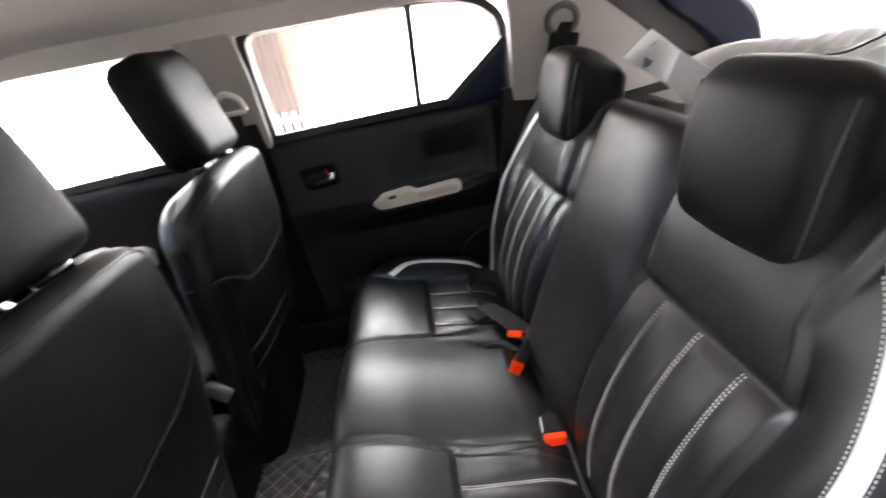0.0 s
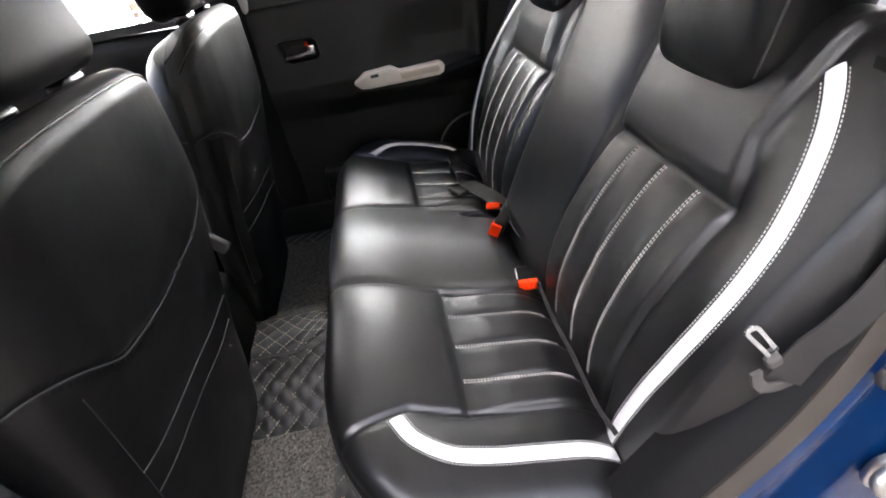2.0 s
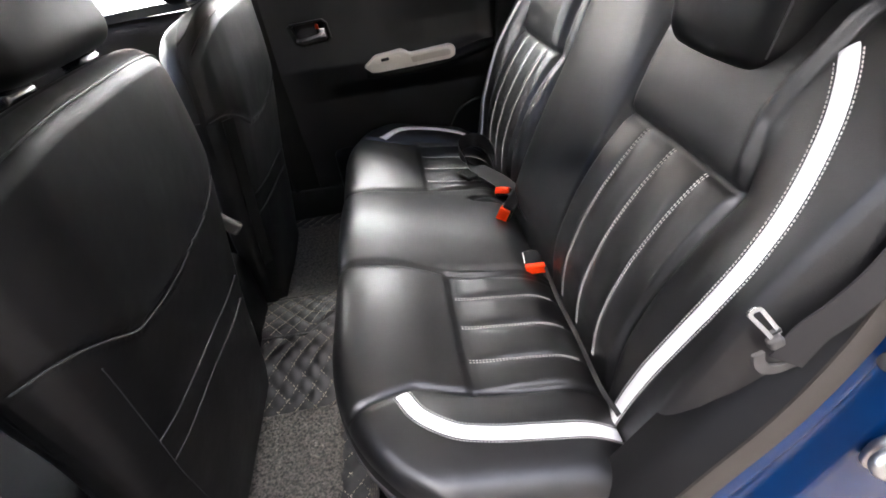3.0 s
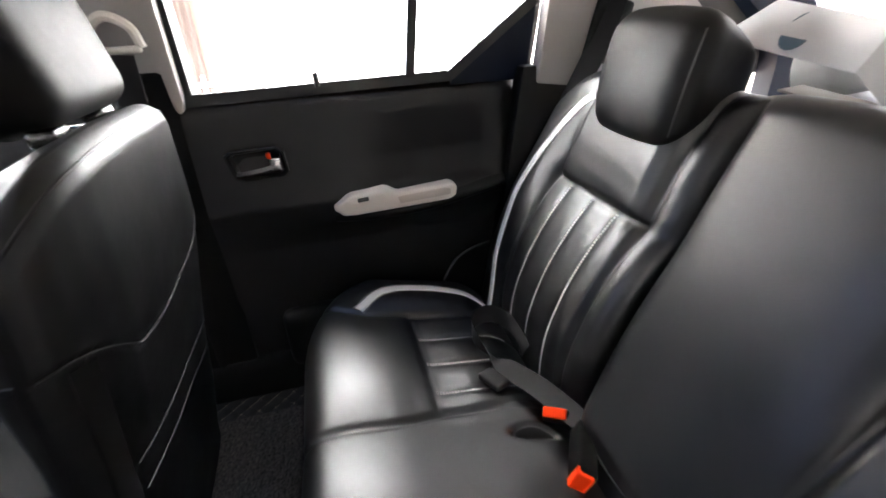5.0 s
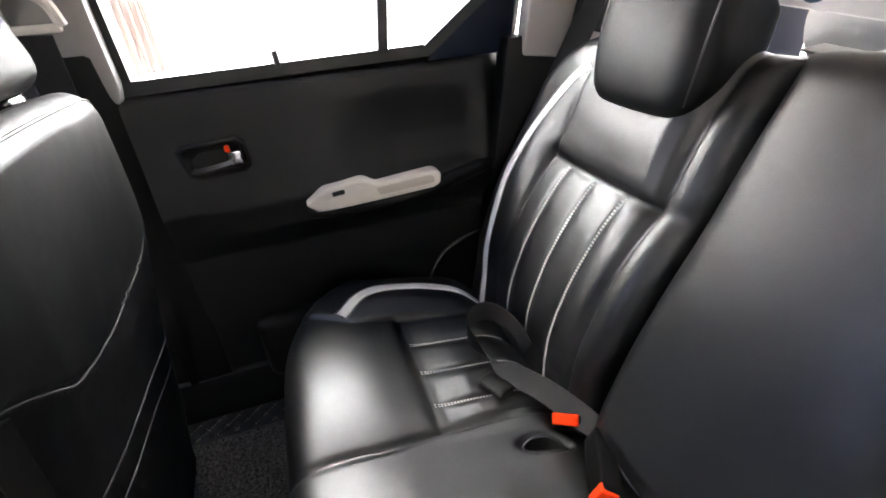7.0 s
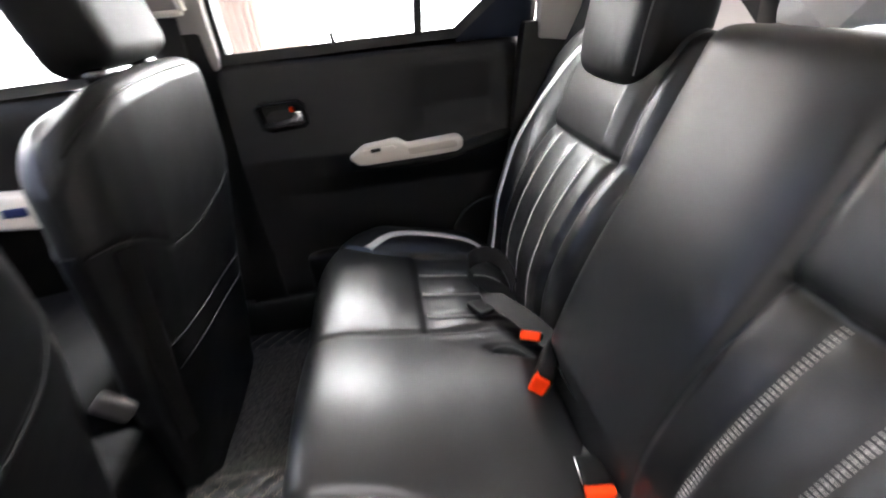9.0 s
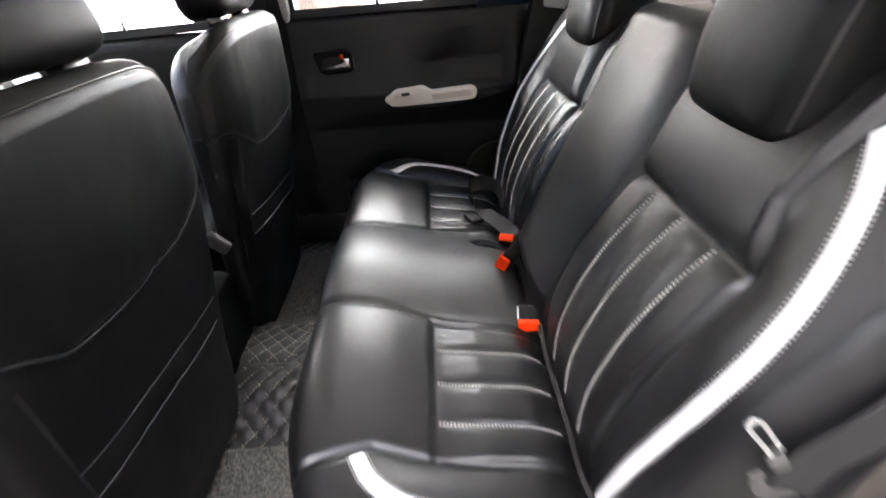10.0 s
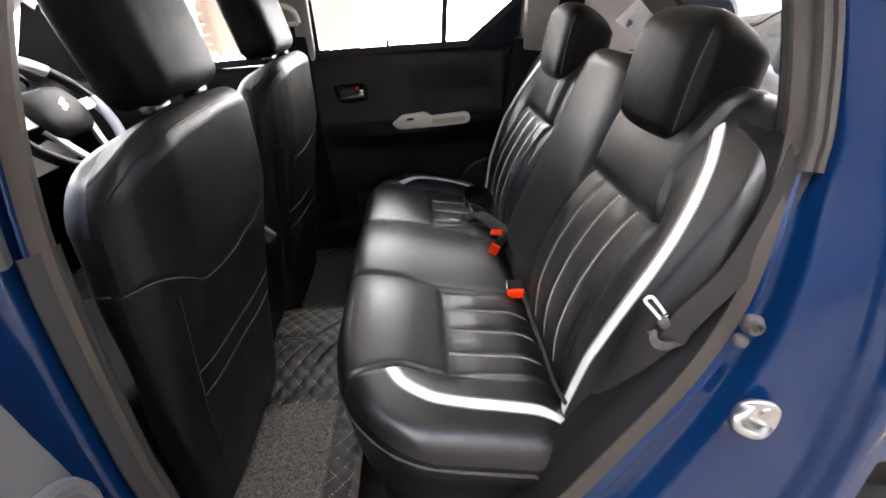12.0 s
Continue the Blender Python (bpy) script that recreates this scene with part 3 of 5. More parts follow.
# ---- rear bench cushion ----
BACK_O, BACK_U, BACK_N = Vector((0.175, 0, 0.535)), Vector((0.379, 0, 0.925)), Vector((-0.925, 0, 0.379))
PLEAT = (0.165, 0.231, 0.301, 0.372, 0.43)


def channel(a, lift):
    """Puffed channels between the sewn lines."""
    for p, q in zip(PLEAT, PLEAT[1:]):
        if p <= a <= q:
            s = 2 * (a - p) / (q - p) - 1
            return lift * (max(0, 1 - abs(s) ** 4.5)) ** 0.7
    return 0.0


def far_pleat(a):
    """The far panel's seams lie a little closer to the middle."""
    return interp(a, [0.165, 0.21, 0.282, 0.353, 0.43], PLEAT)


def x_front(y):
    k = max(0, abs(y) - 0.31) / 0.28
    return -0.228 + 0.2 * (1 - math.sqrt(max(0, 1 - min(1, k) ** 2)))


C_END, C_BACK, C_R = 0.588, 0.24, 0.038


def side_seam(x):
    """Where the front panel's cross seams run, by distance from the middle."""
    return interp(x, [-0.23, -0.17, -0.1, -0.018, 0.12, 0.25], [0.135, 0.138, 0.142, 0.162, 0.178, 0.185])


CROWN_X = np.linspace(-0.26, 0.28, 55)
CROWN_Z = [eased(v, [-0.3, -0.24, -0.2, -0.165, -0.12, -0.07, -0.018, 0.04, 0.1, 0.19, 0.26], [0.62, 0.631, 0.637, 0.637, 0.629, 0.611, 0.593, 0.581, 0.571, 0.560, 0.556], 0.04) for v in CROWN_X]


def cushion_top(x, y):
    a = abs(y)
    z = interp(x, CROWN_X, CROWN_Z)
    z += 0.016 * math.cos(min(1, a / 0.14) * math.pi / 2)
    z += gap(a - side_seam(x), 0.006, 0.006)
    if x > -0.018 and 0.165 < a < 0.43:
        ramp = min(1, (x + 0.018) / 0.012)
        z += -0.006 * ramp + channel(a if y < 0 else far_pleat(a), 0.008) * min(1, (x + 0.018) / 0.07) ** 1.1
    # the rear edge rolls down into the gap below the backrest
    z -= 0.02 * max(0, (x - 0.11) / 0.055) ** 2
    # hollow slit for the buckles
    z -= 0.034 * math.exp(-(((x - 0.118) / 0.034) ** 2 + ((y - 0.106 + 0.12 * (x - 0.118)) / 0.0145) ** 2) ** 2)
    if 0.16 < a < 0.435:
        z += gap(x + 0.018, 0.006, 0.005)
    if x < -0.018:
        z += gap(a - interp(x, [-0.24, -0.17, -0.1, -0.018], [0.47, 0.446, 0.422, 0.432]), 0.006, 0.006)
        z += (0.013 if y > 0 else 0.009) * math.sin(max(0, min(1, (a - 0.15) / 0.28)) ** (1.0 if y > 0 else 0.6) * math.pi) * math.sin(max(0, min(1, (x + 0.24) / 0.222)) * math.pi)
    else:
        z += gap(a - 0.432, 0.006, 0.005)
    # the outer bolster rolls down to the door
    z += interp(x, [-0.2, -0.12, -0.06, 0.0, 0.05, 0.1, 0.15, 0.2], [0.0, 0.0, 0.012, 0.016, 0.015, 0.010, 0.002, -0.004]) * math.sin(max(0, min(1, (a - 0.435) / 0.06)) * math.pi / 2)
    z -= 0.5 * max(0, a - 0.525) ** 1.6
    d = min(x - x_front(y), C_END - a)
    if d < C_R:
        z -= C_R - math.sqrt(max(0, C_R ** 2 - (C_R - max(0, d)) ** 2))
    return z


def cushion_at(x, y, lift=0.0):
    e = 0.002
    p = Vector((x, y, cushion_top(x, y)))
    n = Vector((-(cushion_top(x + e, y) - cushion_top(x - e, y)) / (2 * e), -(cushion_top(x, y + e) - cushion_top(x, y - e)) / (2 * e), 1)).normalized()
    return p + n * lift, n


def rear_cushion():
    base = thing("rear_seat_cushion", "black leatherette rear bench cushion with pleated panels and white stripes", "car seat", (0.0, 0.0, 0.29))
    ys = [C_END * math.sin(s * math.pi / 2) for s in np.linspace(-1, 1, 61) if abs(s) > 0.72]
    ys = sorted(set([round(v, 5) for v in ys] + [round(v, 5) for v in np.linspace(-0.515, 0.515, 231)]))
    us = [1 - math.cos(s * math.pi / 2) for s in np.linspace(0, 1, 26)][:9]
    us = us + list(np.linspace(us[-1] + 0.01, 1, 88))

    def at(u, v):
        x = x_front(v) + (C_BACK - x_front(v)) * u
        return (x, v, cushion_top(x, v))

    def where(u, v):
        x = x_front(v) + (C_BACK - x_front(v)) * u
        a = abs(v)
        if a < side_seam(x):
            return "middle"
        if x > -0.018:
            return "pleat" if a < 0.432 else "bolster"
        return "front" if a < interp(x, [-0.24, -0.17, -0.1, -0.018], [0.47, 0.446, 0.422, 0.432]) else "bolster"

    made = {}
    for side in "-+":
        made.update({"front" + side: ("front_panel", LEATHER, ""), "pleat" + side: ("pleated_panel", LEATHER, "channelled black leatherette panel"), "bolster" + side: ("bolster", LEATHER, "")})
    made["middle"] = ("middle_panel", LEATHER, "")

    def region(u, v):
        k = where(u, v)
        return k if k == "middle" else k + ("-" if v < 0 else "+")
    sheets(us, ys, at, region, made, base)
    # skirt below the rounded edge, tucked in towards the floor
    edge = [Vector((C_BACK, -C_END, 0))] + [Vector((x_front(-C_END + 1e-4) + (C_BACK - x_front(-C_END + 1e-4)) * (1 - s), -C_END, 0)) for s in np.linspace(0.1, 1, 8)]
    edge += [Vector((x_front(y), y, 0)) for y in ys[1:-1]]
    edge += [Vector((p.x, C_END, 0)) for p in reversed(edge[:9])]
    levels = ((0.0, 0.0), (0.012, -0.003), (0.028, -0.003), (0.044, 0.0), (0.052, 0.003), (0.09, 0.003), (0.13, 0.008), (0.2, 0.03), (0.28, 0.04))
    verts, faces = [], []
    for p in edge:
        y = max(-C_END, min(C_END, p.y))
        top = cushion_top(max(p.x, x_front(y)), y)
        n = Vector((-1, 0, 0)) if abs(p.y) < 0.3 else (Vector((p.x - 0.12, p.y - math.copysign(0.2, p.y), 0))).normalized()
        for drop, inset in levels:
            verts.append((p.x - n.x * inset, p.y - n.y * inset, top - drop * (top - 0.29) / 0.28))
    m = len(levels)
    for i in range(len(edge) - 1):
        for j in range(m - 1):
            faces.append((i * m + j, i * m + j + 1, (i + 1) * m + j + 1, (i + 1) * m + j))
    bm = from_data(verts, faces)
    bmesh.ops.recalc_face_normals(bm, faces=bm.faces[:])
    part("skirt", bm, LEATHER_B, base, "", 70)
    pip = []
    for p in edge[1:-1:3]:
        n = Vector((-1, 0, 0)) if abs(p.y) < 0.3 else (Vector((p.x - 0.12, p.y - math.copysign(0.2, p.y), 0))).normalized()
        top = cushion_top(max(p.x, x_front(p.y)), p.y)
        pip.append(Vector((p.x, p.y, top - interp(abs(p.y), [0, 0.42, 0.56, 0.6], [0.044, 0.044, 0.016, 0.008]))) + n * 0.003)
    part("piping", tube(pip, 0.0032, 8), PIPING_L, base, "sewn piping along the lower edge")
    for sgn in (-1, 1):
        # sewn lines of the pleats, in double rows
        for a in PLEAT[1:4] if sgn < 0 else (0.21, 0.282, 0.353):
            rows = []
            for off in (-0.0024, 0.0024):
                pts, nor = [], []
                for x in np.linspace(-0.012, 0.165, 40):
                    q, n = cushion_at(x, sgn * (a + off), 0.0)
                    pts.append(q), nor.append(n)
                rows.append(dashes(pts, nor, width=0.0012 if sgn < 0 else 0.002, lift=0.0012 if sgn < 0 else 0.0024))
            part("stitching", join(*rows), THREAD, base, "pale double stitching")
        # white stripe
        if sgn < 0:
            mid = smooth_path([(-0.118, 0.434, 0), (-0.096, 0.468, 0), (-0.058, 0.494, 0), (-0.02, 0.502, 0), (0.02, 0.505, 0), (0.095, 0.5055, 0), (0.15, 0.505, 0), (0.172, 0.504, 0)], 10)
        else:
            mid = smooth_path([(-0.118, 0.440, 0), (-0.082, 0.487, 0), (-0.05, 0.51, 0), (-0.022, 0.519, 0), (0.03, 0.520, 0), (0.072, 0.516, 0), (0.12, 0.506, 0), (0.152, 0.495, 0), (0.178, 0.48, 0)], 10)
        part("stripe", surface_ribbon(lambda p: cushion_at(p.x, sgn * p.y, 0.0), mid, 0.0195), WHITE_L, base, "white leatherette stripe")
        for side in (-1, 1):
            pts, nor = [], []
            for i, p in enumerate(mid):
                d = (mid[min(i + 1, len(mid) - 1)] - mid[max(i - 1, 0)]).normalized()
                q = p + Vector((-d.y, d.x, 0)) * side * 0.0124
                c, n = cushion_at(q.x, sgn * q.y, 0.0)
                pts.append(c), nor.append(n)
            part("stitching", dashes(pts, nor, 0.003, 0.0046, 0.0009), THREAD, base, "pale stitching beside the stripe")
    # slit pocket for the buckles, edged with piping
    hole = [cushion_at(0.118 + 0.034 * math.cos(k * math.pi / 16), 0.106 + 0.0165 * math.sin(k * math.pi / 16) - 0.12 * 0.034 * math.cos(k * math.pi / 16), 0.0015)[0] for k in range(33)]
    part("pocket_edge", tube(hole, 0.0016, 6), PIPING, base, "sewn edge of the buckle pocket")
    return base


def surface_ribbon(at, mid, width, lift=0.0016):
    """A sewn band that lies on a surface; at(p) gives place and normal."""
    verts, faces = [], []
    prof = [(-0.5, -0.8), (-0.49, 0.5), (-0.42, 1), (-0.2, 1.25), (0, 1.3), (0.2, 1.25), (0.42, 1), (0.49, 0.5), (0.5, -0.8)]
    for i, p in enumerate(mid):
        d = (mid[min(i + 1, len(mid) - 1)] - mid[max(i - 1, 0)]).normalized()
        s = Vector((-d.y, d.x, 0))
        for a, h in prof:
            q, n = at(p + s * a * width)
            verts.append(q + n * lift * h)
    m = len(prof)
    for i in range(len(mid) - 1):
        for j in range(m - 1):
            faces.append((i * m + j, i * m + j + 1, (i + 1) * m + j + 1, (i + 1) * m + j))
    bm = from_data(verts, faces)
    bmesh.ops.recalc_face_normals(bm, faces=bm.faces[:])
    return bm


# ---- rear backrests: y across, b up the sloping plane ----
B_TOP = 0.568


def b_top(y):
    """The upper edge, rounded at the outer shoulders."""
    a = abs(y)
    k = max(0, min(1, (a - 0.43) / 0.133))
    return B_TOP - 0.20 * (1 - math.sqrt(max(0, 1 - k ** 2.2)))


LUMBAR_B = [-0.03, 0.0, 0.04, 0.055, 0.1, 0.14, 0.2, 0.25, 0.29, 0.32, 0.353, 0.375, 0.43, 0.48, 0.52, 0.57]
LUMBAR_N = [-0.025, -0.014, 0.0, 0.006, 0.020, 0.026, 0.029, 0.025, 0.019, 0.012, 0.002, 0.009, 0.013, 0.011, 0.003, -0.006]
FINE_B = np.linspace(-0.04, 0.6, 161)
LUMBAR_F = [eased(v, LUMBAR_B, LUMBAR_N, 0.010) for v in FINE_B]
SIDE_B = [-0.03, 0.0, 0.06, 0.13, 0.2, 0.28, 0.36, 0.42, 0.5, 0.57]
SIDE_N = [-0.012, 0.0, 0.012, 0.029, 0.034, 0.036, 0.026, 0.018, 0.010, 0.004]


def back_height(y, b, lo, hi):
    a = abs(y)
    pleat_in = 0.165 if y < 0 else 0.175
    lumbar = interp(b, FINE_B, LUMBAR_F)
    if lo < y < hi and -0.165 < y < 0.113:
        s = ((y + 0.026) / 0.139) ** 4
        n = (0.030 * min(1, max(0, (b + 0.02) / 0.1))) * (1 - s) + s * eased(b, [-0.03, 0.05, 0.1, 0.2, 0.28, 0.353, 0.45, 0.57], [-0.02, 0.006, 0.018, 0.026, 0.022, 0.012, 0.011, 0.0], 0.03)
    elif a < 0.432:
        n = lumbar
        if y > 0 and a < 0.21:
            n -= eased(b, [0, 0.3, 0.4, 0.57], [0.003, 0.003, 0.013, 0.016], 0.03) * min(1, (0.21 - a) / 0.03)
        if pleat_in < a < 0.43:
            if b < 0.353:
                n += channel(a, 0.0055) * min(1, (0.353 - b) / 0.016) * min(1, max(0, b / 0.06))
            else:
                n += 0.006 * min(1, (b - 0.353) / 0.010) * min(1, max(0, 0.425 - a) / 0.012)
            n += gap(b - 0.353, 0.005, 0.004)
    else:
        k = math.sin(min(1, (a - 0.432) / 0.055) * math.pi / 2)
        n = lumbar * (1 - k) + eased(b, SIDE_B, SIDE_N, 0.02) * k
    n += gap(y + 0.166, 0.006, 0.008) + gap(y - 0.178, 0.006, 0.008)
    n += gap(a - interp(b, [0, 0.353, 0.43, 0.57], [0.432, 0.43, 0.412, 0.425]), 0.006, 0.005)
    if y < -0.4 and b > 0.353:
        n += 0.0045 * math.exp(-((a - interp(b, [0.353, 0.43, 0.57], [0.424, 0.404, 0.417])) / 0.006) ** 2) * min(1, (b - 0.353) / 0.03)
    n -= 3.0 * max(0, a - 0.535) ** 1.5
    d = min(y - lo, hi - y, b_top(y) - b)
    r = 0.04
    if d < r:
        n -= r - math.sqrt(max(0, r * r - (r - max(0, d)) ** 2))
    return n


def backrest(name, lo, hi, label):
    base = thing(name, label, "seat backrest", (0.3, (lo + hi) / 2, 0.55))
    ys = [lo + (hi - lo) * (0.5 - 0.5 * math.cos(s * math.pi)) for s in np.linspace(0, 1, 40)]
    ys = sorted(set([round(v, 5) for v in ys if v < lo + 0.03 or v > hi - 0.03] + [round(v, 5) for v in np.linspace(lo + 0.03, hi - 0.03, int((hi - lo) / 0.0042))]))
    us = list(np.linspace(0, 0.88, 100)) + [0.88 + 0.12 * math.sin(s * math.pi / 2) for s in np.linspace(0.08, 1, 14)]
    B0 = -0.03

    def at(u, v):
        b = B0 + (b_top(v) - B0) * u
        return BACK_O + BACK_U * b + Vector((0, v, 0)) + BACK_N * back_height(v, b, lo, hi)

    def where(u, v):
        b = B0 + (b_top(v) - B0) * u
        a = abs(v)
        if -0.166 < v < 0.113:
            return "middle"
        if v > 0 and a < 0.178:
            return "border"
        if a > interp(b, [0, 0.353, 0.43, 0.57], [0.432, 0.43, 0.412, 0.425]):
            return "bolster"
        return "pleat" if b < 0.353 else "upper"

    sheets(us, ys, at, where, {k: (nm, LEATHER, "") for k, nm in (("middle", "middle_panel"), ("border", "border"), ("bolster", "bolster"), ("pleat", "pleated_panel"), ("upper", "upper_panel"))}, base)
    # sides, top and back of the block
    rim = [(lo, B0)] + [(lo, B0 + (b_top(lo) - B0) * s) for s in np.linspace(0.05, 1, 20)] + [(v, b_top(v)) for v in ys[1:-1]] + [(hi, B0 + (b_top(hi) - B0) * s) for s in np.linspace(1, 0.05, 20)] + [(hi, B0)]
    prof = ((0.0, 0.0), (-0.02, 0.0), (-0.06, 0.002), (-0.09, -0.012), (-0.105, -0.04))
    verts, faces = [], []
    cy, cb = (lo + hi) / 2, 0.25
    for y, b in rim:
        n0_ = back_height(y, b, lo, hi)
        for dn, grow in prof:
            w = Vector((0, y, 0)) + BACK_U * b
            away = (Vector((0, y - cy, 0)) + BACK_U * max(0, b - cb)).normalized()
            verts.append(BACK_O + w + BACK_N * (n0_ + dn) + away * grow)
    m = len(prof)
    for i in range(len(rim) - 1):
        for j in range(m - 1):
            faces.append((i * m + j, i * m + j + 1, (i + 1) * m + j + 1, (i + 1) * m + j))
    faces.append(tuple(i * m + m - 1 for i in range(len(rim))))
    bm = from_data(verts, faces)
    bmesh.ops.recalc_face_normals(bm, faces=bm.faces[:])
    part("side_cover", bm, LEATHER_B, base, "", 60)

    def place(p, sgn):
        y, b = sgn * p.x, p.y
        e = 0.002

        def q(yy, bb):
            return BACK_O + BACK_U * bb + Vector((0, yy, 0)) + BACK_N * back_height(yy, bb, lo, hi)
        c = q(y, b)
        n = (q(y, b + e) - q(y, b - e)).cross(q(y + e, b) - q(y - e, b)).normalized()
        if n.dot(BACK_N) < 0:
            n = -n
        return c, n

    sgn = -1 if lo < -0.3 else 1
    for a in PLEAT[1:4]:
        rows = []
        for off in (-0.0026, 0.0026):
            got = [place(Vector((a + off, b, 0)), sgn) for b in np.linspace(0.02, 0.35, 60)]
            rows.append(dashes([g[0] for g in got], [g[1] for g in got], width=0.0012 if sgn < 0 else 0.0021, lift=0.0014 if sgn < 0 else 0.0028))
        part("stitching", join(*rows), THREAD, base, "pale double stitching")
    mid = smooth_path([(0.477, 0.0, 0), (0.483, 0.06, 0), (0.4945, 0.13, 0), (0.503, 0.2, 0), (0.5095, 0.28, 0), (0.505, 0.34, 0), (0.494, 0.39, 0), (0.472, 0.448, 0), (0.452, 0.483, 0), (0.436, 0.502, 0), (0.428, 0.509, 0)], 12)
    part("stripe", surface_ribbon(lambda p: place(p, sgn), mid, 0.0175), WHITE_L, base, "white leatherette stripe")
    for side in (-1, 1):
        pts, nor = [], []
        for i, p in enumerate(mid):
            d = (mid[min(i + 1, len(mid) - 1)] - mid[max(i - 1, 0)]).normalized()
            c, n = place(p + Vector((-d.y, d.x, 0)) * side * 0.0114, sgn)
            pts.append(c), nor.append(n)
        part("stitching", dashes(pts[:-10], nor[:-10], 0.003, 0.0046, 0.0009), THREAD, base, "pale stitching beside the stripe")
    # headrest
    cy = 0.282 * sgn
    m = pose(0.395, cy, 1.045, 0, 10, 0)
    hx, hy, hz, hr = 0.0645, 0.106, 0.093, 0.036

    def soft(p):
        t = (p.x + hx) / (2 * hx)
        # the underside climbs to the rear, the rear is narrower, the lower front corners are drawn in
        p.z += 0.085 * max(0, t) ** 1.3 * max(0, min(1, 0.5 - p.z / (2 * hz)))
        p.y *= (1 - 0.10 * t) * (1 - 0.12 * max(0, -p.z / hz) ** 2) * (1 - 0.05 * max(0, p.z / hz) ** 3)
        p.z -= 0.05 * max(0, t) ** 2.2 * max(0, p.z / hz)
        p.x += 0.010 * (1 - t) * ((p.y / hy) ** 2 - 1) + 0.012 * (1 - t) * (p.z / hz) ** 2
        p.z += 0.008 * (1 - (p.y / hy) ** 2) * (1 if p.z > 0 else -0.6)
        return p
    head = part("headrest", puff((2 * hx, 2 * hy, 2 * hz), hr, m, 24, soft), LEATHER_B, base, "thick black leatherette headrest", 60)
    for side in (-1, 1):
        run = [(-(hx - hr) - hr * 0.74, side * (hy - hr + hr * 0.74), z) for z in np.linspace(-0.068, 0.068, 20)]
        part("headrest_seam", tube([m @ soft(Vector(q)) for q in run], 0.0014, 6), PIPING, head, "sewn edge between face and side")
    for dy in (-0.06, 0.06):
        part("post", tube([m @ Vector((0.02, dy, -0.10)), m @ Vector((0.02, dy, -0.185))], 0.006, 10), CHROME, head, "chrome post")
    return base


rear_cushion()
backrest("rear_backrest_wide", -0.578, 0.112, "wide black leatherette rear backrest with plain middle section")
backrest("rear_backrest_narrow", 0.122, 0.562, "narrow black leatherette rear backrest with pleats and white stripe")


# ---- front seats ----
def front_seat(cy, head_y=0.0, head_z=0.0):
    base = thing("front_seat", "black leatherette covered front seat seen from behind", "car seat", (-0.6, cy, 0.29), "front seats")
    REAR_Z = [0.33, 0.45, 0.62, 0.70, 0.84, 0.93, 1.06]
    REAR_X = [-0.455, -0.435, -0.412, -0.394, -0.364, -0.352, -0.346]
    SHOULDER, ROUND = 1.030, 0.032

    def half(z):
        return eased(z, [0.33, 0.6, 0.85, 1.0, 1.06], [0.205, 0.228, 0.237, 0.234, 0.232], 0.02)

    def seam_z(s):
        """The cross seam's height from the -y side (-1) to the +y side (1)."""
        return eased(s, [-1.3, -1, -0.73, -0.58, -0.35, -0.09, 0.4, 0.7, 0.85, 0.95, 1.3], [0.96, 0.915, 0.862, 0.83, 0.82, 0.817, 0.825, 0.85, 0.88, 0.91, 1.0], 0.05)

    def level(k):
        """Up the back (0 to 1), over the rounded edge (1 to 2), to the middle of the top (2 to 3): height and inset."""
        if k <= 1:
            return 0.33 + (SHOULDER - 0.33) * k, 0.0
        if k <= 2:
            q = (k - 1) * math.pi / 2
            return SHOULDER + ROUND * math.sin(q), ROUND * (1 - math.cos(q))
        return SHOULDER + ROUND + 0.004 * (k - 2), ROUND

    def at(s, k, way=1):
        """A place on the back: s across, k as in level(), way 1: the rear half, -1: the half towards the dashboard."""
        z, inset = level(k)
        h = half(z)
        rear = eased(z, [0.33, 0.6, 0.9, 1.06], [0.04, 0.055, 0.07, 0.07], 0.03)
        deep = rear if way > 0 else eased(z, [0.33, 0.75, 0.9, 1.06], [0.03, 0.03, 0.055, 0.07], 0.03)
        pw = eased(z, [0.33, 0.8, 0.95, 1.06], [4.6, 3.8, 2.9, 2.7], 0.03)
        full = eased(z, REAR_Z, REAR_X, 0.035)
        shrink = 1 - max(0, k - 2)
        if s < 0:
            h += eased(z, [0.5, 0.75, 0.9, 1.06], [0.0, 0.006, 0.016, 0.016], 0.03)
        y = s * (h - inset) * shrink
        curve = max(0, 1 - abs(s) ** pw) ** (1 / pw)
        if way > 0 and s < 0:
            # a flat back, a soft ridge and a flat chamfer to the tunnel or door side
            facet = eased(-s, [0, 0.62, 0.76, 0.9, 0.975, 1.0], [1.0, 0.995, 0.88, 0.66, 0.38, 0.0], 0.022) * (1 if s > -0.995 else 0)
            up = max(0, min(1, (z - 0.62) / 0.2))
            curve += (facet - curve) * up
        x = full - rear + way * (deep - inset) * shrink * curve
        if way > 0 and k < 1.6:
            zz = seam_z(s)
            x += gap(z - zz, 0.005, 0.004) - (0.004 if z < zz else 0)
            x += 0.003 * noise.noise(Vector((y * 9, z * 7, cy * 3))) * min(1, (1.6 - k) / 0.6)
        t = abs(y) / h
        z -= 0.058 * t ** 6 * max(0, min(1, (z - 0.80) / 0.2)) + 0.010 * t * t * max(0, min(1, (z - 0.95) / 0.08))
        # the back leans, so its top falls towards the dashboard
        z -= 0.42 * max(0, full - ROUND - x) * max(0, min(1, (z - 0.75) / 0.25))
        return (x, cy + y, z)

    def on(s, z, lift=0.002):
        """A place on the rear face at about that height, a little proud."""
